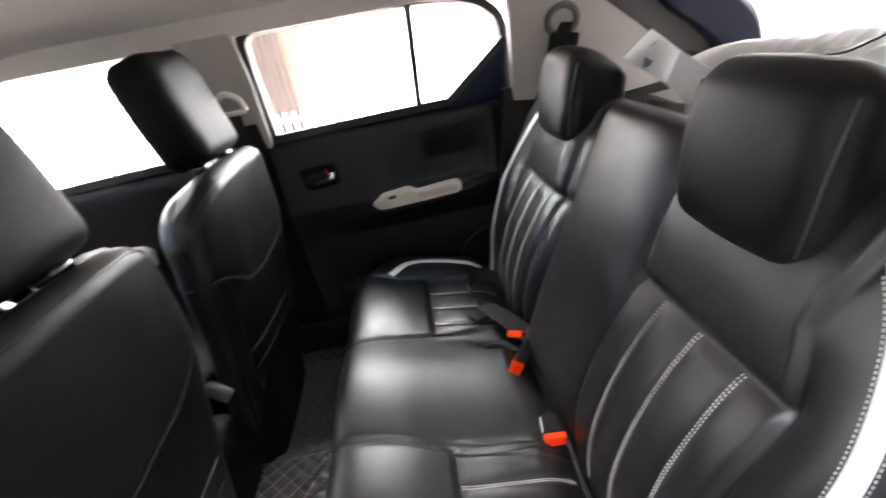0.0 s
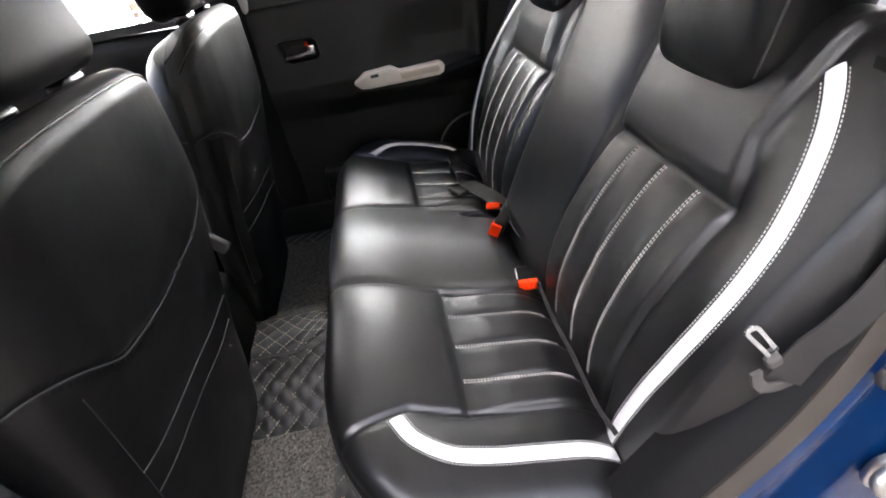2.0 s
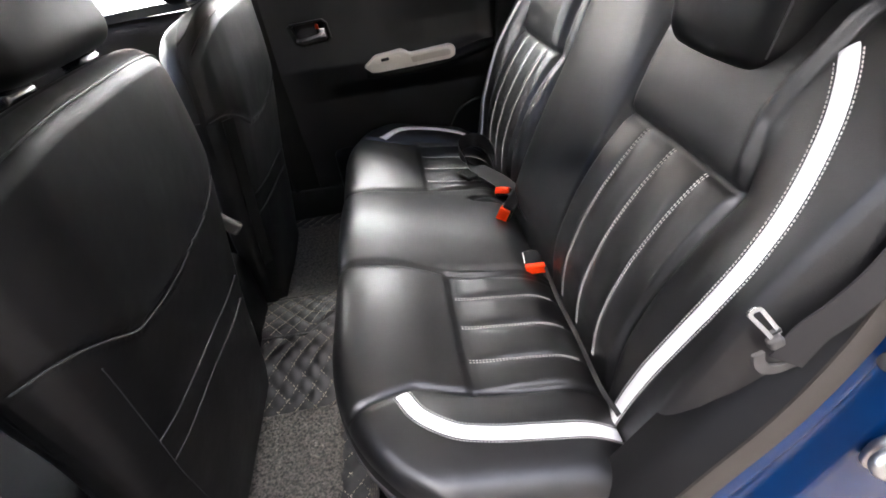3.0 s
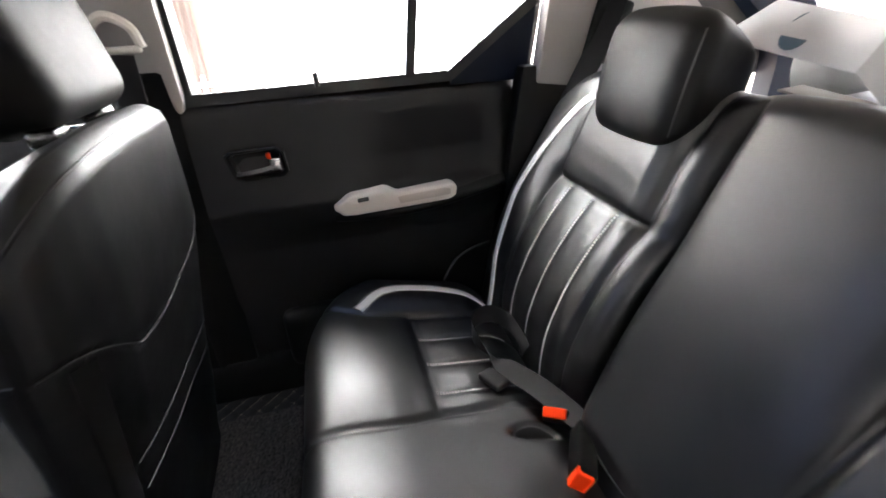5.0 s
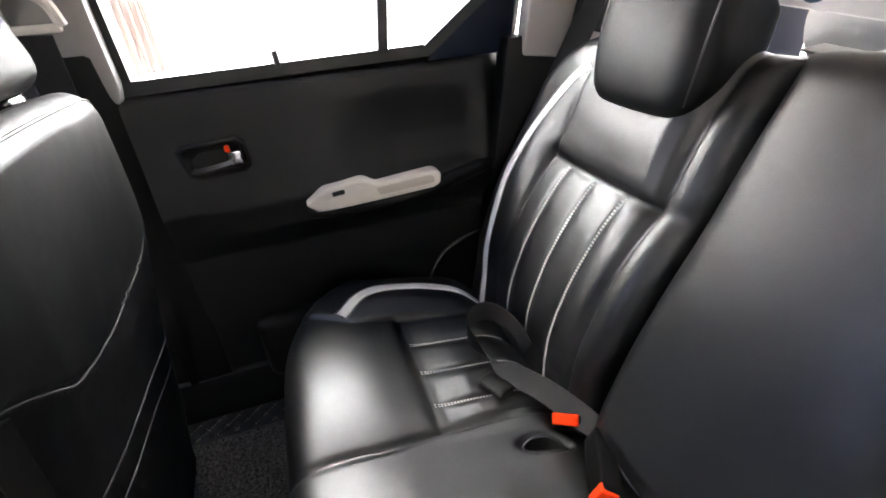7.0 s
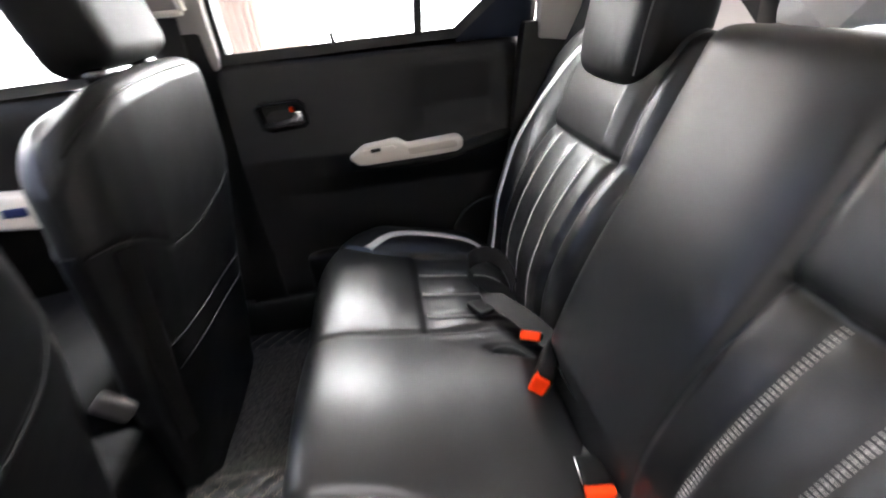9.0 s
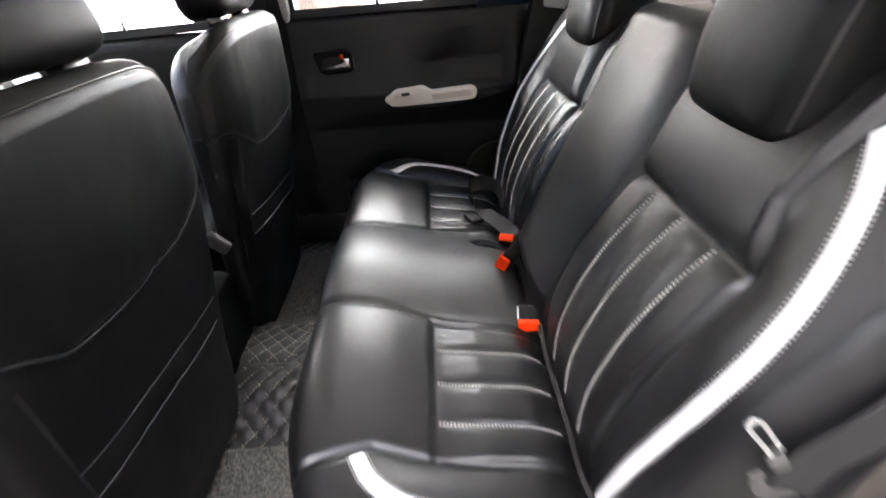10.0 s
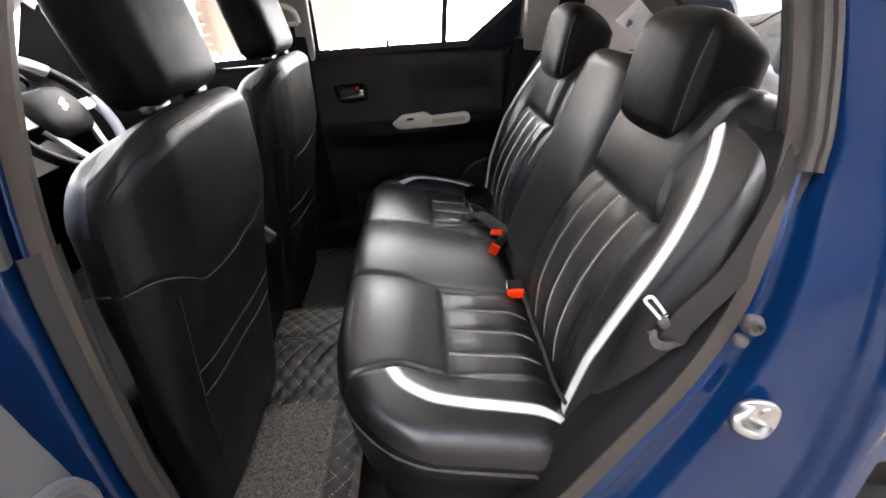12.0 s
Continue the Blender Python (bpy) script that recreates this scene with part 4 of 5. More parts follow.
        return Vector(at(s, (z - 0.33) / (SHOULDER - 0.33))) + Vector((lift, 0, 0))

    ss = [math.sin(s * math.pi / 2) for s in np.linspace(-1, 1, 81)]
    ss = [math.copysign(abs(v) ** 0.96, v) for v in ss]
    ks = list(np.linspace(0, 0.97, 130)) + list(np.linspace(0.98, 2, 18)) + [2.15, 2.4, 2.7, 3]

    def region(s, k):
        if k > 1.9:
            return "top"
        return "up" if level(k)[0] > seam_z(s) else "low"
    # The matt top stands in for the shade below the headrest.
    sheets(ss, ks, at, region, {"up": ("back_upper_panel", LEATHER_B, ""), "low": ("back_lower_panel", LEATHER_B, ""), "top": ("top_cover", LEATHER_H, "")}, base)
    part("bolster_cover", grid(ss[::2] + [1.0], ks[::3] + [3], lambda s, k: at(-s, k, -1)), LEATHER_B, base, "", 70)
    # sewn lines
    pts, nor = [], []
    for s in np.linspace(-0.985, 0.985, 70):
        pts.append(on(s, seam_z(s), 0.003))
    part("seam", tube(pts, 0.0012, 6), THREAD_D, base, "grey corded cross seam")
    pts = [Vector(at(s, (0.925 - 0.33) / (SHOULDER - 0.33), -1)) + Vector((0, -0.002, 0)) for s in np.linspace(-0.6, -1, 20)]
    part("side_hem", tube(pts, 0.0012, 6), THREAD_D, base, "grey corded hem round the side")
    part("top_piping", tube([Vector(at(s, 1.42)) + Vector((0.0008, 0, 0.0008)) for s in np.linspace(-0.97, 0.97, 60)], 0.0016, 6), LEATHER_B, base, "piping along the top edge")
    if cy > 0:
        part("cover_strap", strap(smooth_path([on(-0.90, z, 0.004) for z in (0.885, 0.78, 0.62, 0.5)], 6), 0.026, 0.003, (0.75, -0.65, 0.1)), PLASTIC, base, "dark strap of the seat cover")
    else:
        part("side_seam", tube([on(-0.80 + 0.06 * k, 0.85 - 0.42 * k, 0.0015) for k in np.linspace(0.02, 1, 24)], 0.0008, 6), RUBBER_B, base, "sewn edge of the side panel")
    for (s0, z0), (s1, z1) in (((-0.78, 0.684), (0.76, 0.645)), ((-0.76, 0.630), (0.74, 0.592))):
        part("pocket_edge", tube([on(s0 + (s1 - s0) * k, z0 + (z1 - z0) * k, 0.002) for k in np.linspace(0, 1, 24)], 0.0012, 6), THREAD_D, base, "grey sewn pocket edge")
    # headrest with its posts
    m = pose(-0.448, cy + 0.025 + head_y, 1.168 + head_z, 0, -13, 0)

    def soft(p):
        p.x += -0.5 * (p.y ** 2) * (1 if p.x > 0 else -0.6)
        p.y *= 1 - 0.13 * max(0, p.z / 0.11) ** 2 - 0.04 * max(0, -p.z / 0.11)
        return p
    head = part("headrest", puff((0.105, 0.235, 0.225), 0.032, m, 18, soft), LEATHER_H, base, "black leatherette headrest", 60)
    for dy in (-0.065, 0.065):
        part("post", tube([m @ Vector((0, dy, -0.1)), m @ Vector((0.0, dy, -0.16))], 0.006, 10), CHROME, head, "chrome post")
        foot = m @ Vector((0, dy, -0.115))
        part("sleeve", puff((0.03, 0.042, 0.02), 0.007, pose(foot.x + 0.012, foot.y - 0.02, 1.056), 6), GLOSS, head, "glossy black post sleeve", 60)
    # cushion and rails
    # Meant as leatherette; the darker matt plastic stands in for shade here.
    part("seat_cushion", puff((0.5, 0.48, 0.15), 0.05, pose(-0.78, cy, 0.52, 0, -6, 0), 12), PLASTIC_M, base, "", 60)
    part("seat_frame", rbox((0.42, 0.40, 0.12), 0.03, pose(-0.72, cy, 0.44)), PLASTIC, base)
    for dy in (-0.19, 0.19):
        part("rail", rbox((0.5, 0.035, 0.07), 0.008, pose(-0.74, cy + dy, 0.325)), RUBBER_B, base, "dark seat rail")
    return base


front_seat(-0.292, 0.020, 0.0)
front_seat(0.306, 0.004)


# ---- far rear door ----
def far_door():
    door = thing("rear_door", "closed rear door with black plastic trim and ivory pull", "car door", (-0.05, 0.65, 0.4))
    xs = list(np.linspace(-0.385, 0.31, 90))
    zs = list(np.linspace(0.24, 1.022, 110))

    def trim(x, z):
        y = interp(z, [0.33, 0.5, 0.7, 0.76, 0.80, 0.9, 0.985, 1.01, 1.022], [0.640, 0.635, 0.628, 0.618, 0.612, 0.622, 0.628, 0.634, 0.65])
        # scooped field to the rear of the handle
        fx = max(0, min(1, (x + 0.06) / 0.12)) * max(0, min(1, (0.255 - x) / 0.035))
        fz = max(0, min(1, (z - 0.805) / 0.02)) * max(0, min(1, (0.975 - z) / 0.09))
        y += 0.022 * fx * fz
        # shelf under the pull
        if z < 0.745:
            y += 0.02 * min(1, (0.745 - z) / 0.05) * max(0, min(1, (x + 0.3) / 0.2))
        # wheel arch corner
        return (x, y + 0.03 * max(0, (x - 0.24) / 0.07) ** 2, z)
    part("trim_panel", grid(xs, zs, trim), DOOR_T, door)
    part("door_core", prism([(-0.39, 0.668, 0.24), (0.32, 0.668, 0.24), (0.32, 0.668, 1.02), (-0.39, 0.668, 1.02)], (0, 1, 0), 0.06, 0.01), BLUE, door, "dark blue painted door skin")
    part("sill_strip", sweep([(-0.385, 0.645, 1.026), (-0.05, 0.645, 1.032), (0.31, 0.642, 1.038)], [(-0.03, -0.012), (-0.034, 0.0), (-0.028, 0.008), (0.008, 0.010), (0.008, -0.012)]), RUBBER_B, door, "black rubber strip at the glass")
    # window frame and panes
    ring_pts = smooth_path([(-0.365, 0, 1.03), (-0.36, 0, 1.12), (-0.352, 0, 1.24), (-0.335, 0, 1.292), (-0.27, 0, 1.305), (0.0, 0, 1.302), (0.2, 0, 1.288), (0.285, 0, 1.25), (0.315, 0, 1.19), (0.318, 0, 1.03)], 6)
    ring_pts = [Vector((p.x, far_y(p.z) + 0.012, p.z)) for p in ring_pts]
    part("window_frame", sweep(ring_pts, [(-0.012, -0.02), (-0.012, 0.02), (0.01, 0.02), (0.014, -0.02)], (0, -1, 0)), RUBBER_B, door, "black window frame")
    part("mullion", prism([(0.052, 0, 1.03), (0.070, 0, 1.03), (0.086, 0, 1.305), (0.068, 0, 1.305)], (0, 1, 0), 0.016), RUBBER_B, door, "black upright window bar")
    mu = [o for o in door.children if o.name.startswith("mullion")][0].data
    for v in mu.vertices:
        v.co.y += far_y(v.co.z) - 0.012
    sail = prism([(0.145, 0, 1.015), (0.318, 0, 1.015), (0.318, 0, 1.165), (0.153, 0, 1.035)], (0, 1, 0), 0.02, 0.003)
    for v in sail.verts:
        v.co.y += far_y(v.co.z) - 0.016
    # Corner in the darkened body blue, its shade put into the colour.
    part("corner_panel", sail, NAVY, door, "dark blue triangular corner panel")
    part("corner_bar", sweep([(0.145, far_y(1.035) - 0.014, 1.035), (0.235, far_y(1.1) - 0.014, 1.106), (0.32, far_y(1.17) - 0.014, 1.174)], [(-0.010, -0.006), (-0.010, 0.006), (0.010, 0.006), (0.010, -0.006)], (0, -1, 0)), RUBBER_B, door, "black slanting window bar")
    pane = grid(list(np.linspace(-0.36, 0.312, 8)), list(np.linspace(1.03, 1.30, 8)), lambda x, z: (x, far_y(z) + 0.004, z))
    g = part("pane", pane, GLASS, door, "clear window glass")
    g.visible_shadow = False
    # lock knob
    part("lock_knob", sweep([(-0.125, 0.636, 1.034), (-0.126, 0.636, 1.045), (-0.127, 0.636, 1.056), (-0.128, 0.636, 1.06)], ring(0.0055, 10), (0, 1, 0)), RUBBER_B, door, "small black lock knob")
    # inner handle in its bezel
    bez = part("handle_bezel", bezel(-0.325, -0.212, 0.872, 0.93, 0.604), PLASTIC, door, "dark recessed handle surround")
    part("lever", join(sweep(smooth_path([(-0.312, 0.61, 0.884), (-0.285, 0.606, 0.886), (-0.25, 0.604, 0.891), (-0.236, 0.604, 0.895)], 5), [(-0.004, -0.006), (-0.004, 0.006), (0.004, 0.006), (0.004, -0.006)], (0, -1, 0.3)), rbox((0.024, 0.012, 0.026), 0.005, pose(-0.232, 0.606, 0.899))), CHROME, bez, "chrome lever")
    part("lock_mark", rbox((0.009, 0.01, 0.012), 0.003, pose(-0.243, 0.613, 0.915)), ORANGE, bez, "small orange red lock mark")
    # ivory pull
    ln = [(-0.136, 0.789), (-0.098, 0.816), (-0.02, 0.822), (-0.005, 0.815), (0.005, 0.808), (0.13, 0.814), (0.143, 0.806), (0.14, 0.783), (0.125, 0.775), (-0.09, 0.768), (-0.115, 0.770)]
    pull = part("door_pull", prism([(x, 0.590, z) for x, z in ln], (0, 1, 0), 0.045, 0.007, 3), IVORY, door, "ivory plastic door pull", 50)
    # Plate in the darker ivory paints the shade of the hollow grip.
    part("grip_shade", prism([(0.005, 0.588, 0.800), (0.115, 0.588, 0.807), (0.126, 0.588, 0.802), (0.126, 0.588, 0.789), (0.01, 0.588, 0.783)], (0, 1, 0), 0.01, 0.003), IVORY_SHADED, pull, "darker plate standing for the shaded hollow of the grip")
    part("switch_plate", prism([(-0.105, 0.588, 0.806), (-0.03, 0.588, 0.812), (-0.02, 0.588, 0.804), (-0.035, 0.588, 0.797), (-0.095, 0.588, 0.795)], (0, 1, 0), 0.006, 0.002), IVORY, pull)
    part("window_switch", rbox((0.024, 0.008, 0.008), 0.002, pose(-0.07, 0.586, 0.805, 0, -4, 0)), RUBBER_B, pull, "black window switch")
    part("arm_ledge", sweep(smooth_path([(-0.13, 0.622, 0.765), (-0.05, 0.612, 0.762), (0.08, 0.61, 0.768), (0.2, 0.612, 0.79), (0.262, 0.625, 0.80)], 6), ring(0.02, 12, 1.0, 0.8), (0, 0, 1)), PLASTIC, door, "moulded ledge under the pull")
    part("trim_edge", tube(smooth_path([(0.10, 0.602, 0.545), (0.108, 0.60, 0.567), (0.136, 0.60, 0.611), (0.179, 0.602, 0.634), (0.225, 0.606, 0.642)], 6), 0.004, 8), PLASTIC_G, door, "curved edge beside the bench")
    # pocket bulge low on the door
    part("door_pocket", puff((0.34, 0.06, 0.17), 0.03, pose(-0.13, 0.632, 0.45), 10), PLASTIC, door, "moulded bottle pocket", 60)
    return door


def bezel(x0, x1, z0, z1, y):
    """A shallow dished surround with a slanted front end."""
    out = [(x0, z1 - 0.006), (x0 + 0.01, z1), (x1 - 0.012, z1 + 0.003), (x1, z1 - 0.008), (x1 + 0.003, z0 + 0.01), (x1 - 0.008, z0), (x0 + 0.03, z0 - 0.004), (x0 + 0.012, z0 + 0.004)]
    cx, cz = sum(p[0] for p in out) / len(out), sum(p[1] for p in out) / len(out)
    verts, faces = [], []
    for k, dy in ((1.0, 0.012), (1.0, 0.0), (0.93, -0.002), (0.84, 0.001), (0.78, 0.018), (0.0, 0.02)):
        verts += [(cx + (px - cx) * k, y + dy, cz + (pz - cz) * k) for px, pz in out]
    m = len(out)
    for r in range(5):
        for j in range(m):
            q = (j + 1) % m
            faces.append((r * m + j, r * m + q, (r + 1) * m + q, (r + 1) * m + j))
    bm = from_data(verts, faces)
    bmesh.ops.remove_doubles(bm, verts=bm.verts[:], dist=1e-5)
    bmesh.ops.recalc_face_normals(bm, faces=bm.faces[:])
    return bm


far_door()


# ---- far front door ----
def front_door(sg):
    door = thing("front_door", "closed front door with black trim, ivory pull and clear window", "car door", (-0.9, 0.65 * sg, 0.4), "front doors")
    part("trim_panel", grid(list(np.linspace(-1.35, -0.46, 40)), list(np.linspace(0.33, 0.995, 40)), lambda x, z: (x, sg * interp(z, [0.33, 0.7, 0.85, 0.97, 0.995], [0.64, 0.62, 0.628, 0.632, 0.65]), z)), PLASTIC, door)
    part("door_core", prism([(-1.35, 0.668 * sg, 0.33), (-0.465, 0.668 * sg, 0.33), (-0.465, 0.668 * sg, 1.0), (-1.35, 0.668 * sg, 0.99)], (0, sg, 0), 0.06, 0.01), BLUE, door)
    part("sill_strip", sweep([(-1.35, 0.645 * sg, 0.985), (-0.9, 0.645 * sg, 1.003), (-0.47, 0.642 * sg, 1.018)], [(-0.03 * sg, -0.012), (-0.034 * sg, 0.0), (-0.028 * sg, 0.008), (0.008 * sg, 0.010), (0.008 * sg, -0.012)]), RUBBER_B, door, "black rubber strip at the glass")
    pts = smooth_path([(-0.495, 0, 1.02), (-0.49, 0, 1.12), (-0.482, 0, 1.22), (-0.495, 0, 1.28), (-0.55, 0, 1.302), (-0.8, 0, 1.305), (-1.0, 0, 1.29), (-1.18, 0, 1.18), (-1.33, 0, 1.0)], 6)
    part("window_frame", sweep([Vector((p.x, sg * (far_y(p.z) + 0.012), p.z)) for p in pts], [(-0.01, -0.02), (-0.01, 0.02), (0.01, 0.02), (0.01, -0.02)], (0, -sg, 0)), RUBBER_B, door, "black window frame")
    g = part("pane", grid(list(np.linspace(-1.3, -0.49, 8)), list(np.linspace(1.0, 1.3, 8)), lambda x, z: (x, sg * (far_y(z) + 0.004), z), lambda x, z: z < 1.3 - 0.95 * max(0, -1.0 - x)), GLASS, door, "clear window glass")
    g.visible_shadow = False
    sail = prism([(-1.36, 0, 0.99), (-1.08, 0, 0.99), (-1.13, 0, 1.16), (-1.19, 0, 1.22)], (0, 1, 0), 0.02, 0.003)
    for v in sail.verts:
        v.co.y = sg * (v.co.y + far_y(v.co.z) - 0.02)
    bmesh.ops.recalc_face_normals(sail, faces=sail.faces[:])
    part("corner_panel", sail, PLASTIC, door, "black triangular mirror corner")
    part("lock_knob", sweep([(-0.83, 0.636 * sg, 1.008), (-0.83, 0.636 * sg, 1.03), (-0.831, 0.636 * sg, 1.035)], ring(0.005, 8), (0, 1, 0)), RUBBER_B, door, "small black lock knob")
    ln = [(-1.06, 0.775), (-1.02, 0.815), (-0.95, 0.822), (-0.93, 0.806), (-0.84, 0.80), (-0.815, 0.785), (-0.82, 0.735), (-0.85, 0.715), (-1.02, 0.73)]
    pull = part("door_pull", prism([(x, 0.586 * sg, z) for x, z in ln], (0, sg, 0), 0.045, 0.008, 3), IVORY, door, "ivory plastic door pull", 50)
    part("window_switch", rbox((0.05, 0.01, 0.02), 0.004, pose(-0.885, 0.583 * sg, 0.765)), LABEL_N, pull, "dark blue switch")
    mir = part("mirror_housing", puff((0.1, 0.19, 0.13), 0.04, pose(-1.22, 0.83 * sg, 1.07), 10), BLUE, door, "dark blue wing mirror", 60)
    part("mirror_glass", rbox((0.004, 0.15, 0.1), 0.002, pose(-1.169, 0.83 * sg, 1.07)), CHROME, mir, "mirror glass")


front_door(1)
front_door(-1)


# ---- open near rear door, swung out ----
def near_door():
    door = thing("rear_door", "rear door swung wide open with mid grey inner trim", "car door", (-0.42, -0.8, 0.4))
    m = pose(-0.372, -0.728, 0.0, 0, 0, -87)
    out = smooth_path([(0.02, 0, 0.36), (-0.005, 0, 0.5), (0.0, 0, 0.75), (0.01, 0, 0.87), (0.03, 0, 0.96), (0.12, 0, 1.01), (0.66, 0, 1.03)], 6) + [Vector((0.68, 0, 0.36))]
    bm = prism([(p.x, 0, p.z) for p in out], (0, -1, 0), 0.05, 0.012)
    bm.transform(m)
    part("trim_panel", bm, TRIM_N, door, "mid grey grained inner trim")
    bm = prism([(-0.02, -0.052, 0.33), (-0.02, -0.052, 1.03), (0.72, -0.052, 1.04), (0.72, -0.052, 0.33)], (0, -1, 0), 0.06, 0.012)
    bm.transform(m)
    part("door_shell", bm, BLUE, door, "dark blue painted door shell")
    t = [m @ Vector((0.062 + 0.05 * math.cos(k * math.pi / 12), 0.004, 0.79 + 0.05 * math.sin(k * math.pi / 12))) for k in range(25)]
    part("speaker_ring", sweep(t, ring(0.008, 8), tuple(m.to_3x3() @ Vector((0, 1, 0)))), TRIM_N, door, "raised speaker ring")


near_door()


# ---- striker, bump stop ----
def striker():
    base = thing("door_striker", "zinc plated steel door striker on the blue frame", "striker", (0.37, -0.632, 0.684))
    m = pose(0.350, -0.652, 0.705, 0, 0, -15) @ Matrix.Scale(0.8, 4) @ pose(0, 0, 0, 90, 0, 0)
    out = [(0.033 * math.copysign(abs(math.cos(k * math.pi / 14)) ** 0.7, math.cos(k * math.pi / 14)), 0.037 * math.copysign(abs(math.sin(k * math.pi / 14)) ** 0.7, math.sin(k * math.pi / 14))) for k in range(28)]
    bm = prism([(u, v, -0.004) for u, v in out], (0, 0, 1), 0.010, 0.003)
    bm.transform(m)
    part("plate", bm, STEEL, base, "", 50)
    hoop = smooth_path([m @ Vector(p) for p in ((-0.009, 0.022, 0.0), (-0.022, 0.018, 0.012), (-0.036, 0.012, 0.02), (-0.03, -0.002, 0.024), (-0.004, -0.014, 0.022), (0.014, -0.017, 0.012), (0.024, -0.018, 0.0))], 6)
    part("loop", sweep(hoop, ring(0.006, 10), tuple(m.to_3x3() @ Vector((0.7, 0.7, 0.1)))), STEEL, base)
    for u, v in ((0.012, 0.018), (-0.012, -0.02)):
        part("bolt", sweep([m @ Vector((u, v, 0.004)), m @ Vector((u, v, 0.009))], ring(0.008, 6), tuple(m.to_3x3() @ Vector((1, 0, 0)))), STEEL, base)
    bump = thing("bump_stop", "grey rubber bump stop on the blue door frame", "bump stop", (0.33, -0.63, 0.82))
    m = pose(0.330, -0.616, 0.816, 0, 0, -15) @ Matrix.Scale(0.72, 4) @ pose(0, 0, 0, 90, 6, 0)
    part("pad", puff((0.032, 0.034, 0.022), 0.012, m @ Matrix.Translation((0.004, 0.014, 0.002)), 8), WEB_F, bump, "", 60)
    part("rim", tube([m @ Vector((0.006 + 0.010 * math.cos(k * math.pi / 8), 0.014 + 0.011 * math.sin(k * math.pi / 8), 0.013)) for k in range(17)], 0.0028, 6, tuple(m.to_3x3() @ Vector((0, 0, 1)))), WEB_F, bump)
    part("plug", puff((0.024, 0.024, 0.024), 0.011, m @ Matrix.Translation((-0.002, -0.02, 0.004)), 8), WEB_F, bump, "", 60)


striker()


# ---- seat belts and buckles ----
def buckle(top, end, face, label, long=0.021, deep=0.0165):
    """A buckle whose body runs from top to the end that carries the button; face: the way its flat side looks."""
    top, end = Vector(top), Vector(end)
    base = thing("belt_buckle", label, "buckle", tuple((top + end) / 2), "rear belt buckles")
    d = (end - top).normalized()
    w = d.cross(Vector(face)).normalized()
    n = w.cross(d)
    m = Matrix(((d.x, w.x, n.x), (d.y, w.y, n.y), (d.z, w.z, n.z))).to_4x4()
    m.translation = (top + end) / 2
    half = (end - top).length / 2

    def taper(p):
        p.y *= 0.82 + 0.18 * (p.x / half + 1) / 2
        return p
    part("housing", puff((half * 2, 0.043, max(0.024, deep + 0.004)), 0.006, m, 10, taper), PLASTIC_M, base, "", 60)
    part("button", puff((long, 0.038, deep), 0.002, m @ Matrix.Translation((half + 0.004 - long / 2, 0, 0.0035)), 6), ORANGE, base, "orange red release button", 60)
    part("edge_strip", rbox((half * 1.3, 0.002, 0.002), 0.0008, m @ pose(-half * 0.15, 0.019, 0.0095)), STEEL, base, "bright edge of the steel frame")
    part("stalk", sweep(smooth_path([m @ Vector((-half * 0.8, 0, 0)), m @ Vector((-half - 0.02, 0, -0.006)), m @ Vector((-half - 0.05, 0, -0.022))], 4), [(-0.014, -0.002), (0.014, -0.002), (0.014, 0.002), (-0.014, 0.002)], tuple(n)), WEB, base)
    return base


buckle((0.166, -0.105, 0.556), (0.158, -0.160, 0.558), (-0.05, 0, 1), "black seat belt buckle with orange button lying on the bench", 0.012, 0.02)
buckle((0.185, 0.082, 0.582), (0.134, -0.003, 0.590), (-0.75, 0.45, 0.35), "long black seat belt buckle with orange button propped on the bench", 0.014, 0.024)
buckle((0.190, 0.146, 0.535), (0.160, 0.124, 0.574), (-0.3, 0, 1), "black seat belt buckle with orange button in its seat pocket", 0.012)


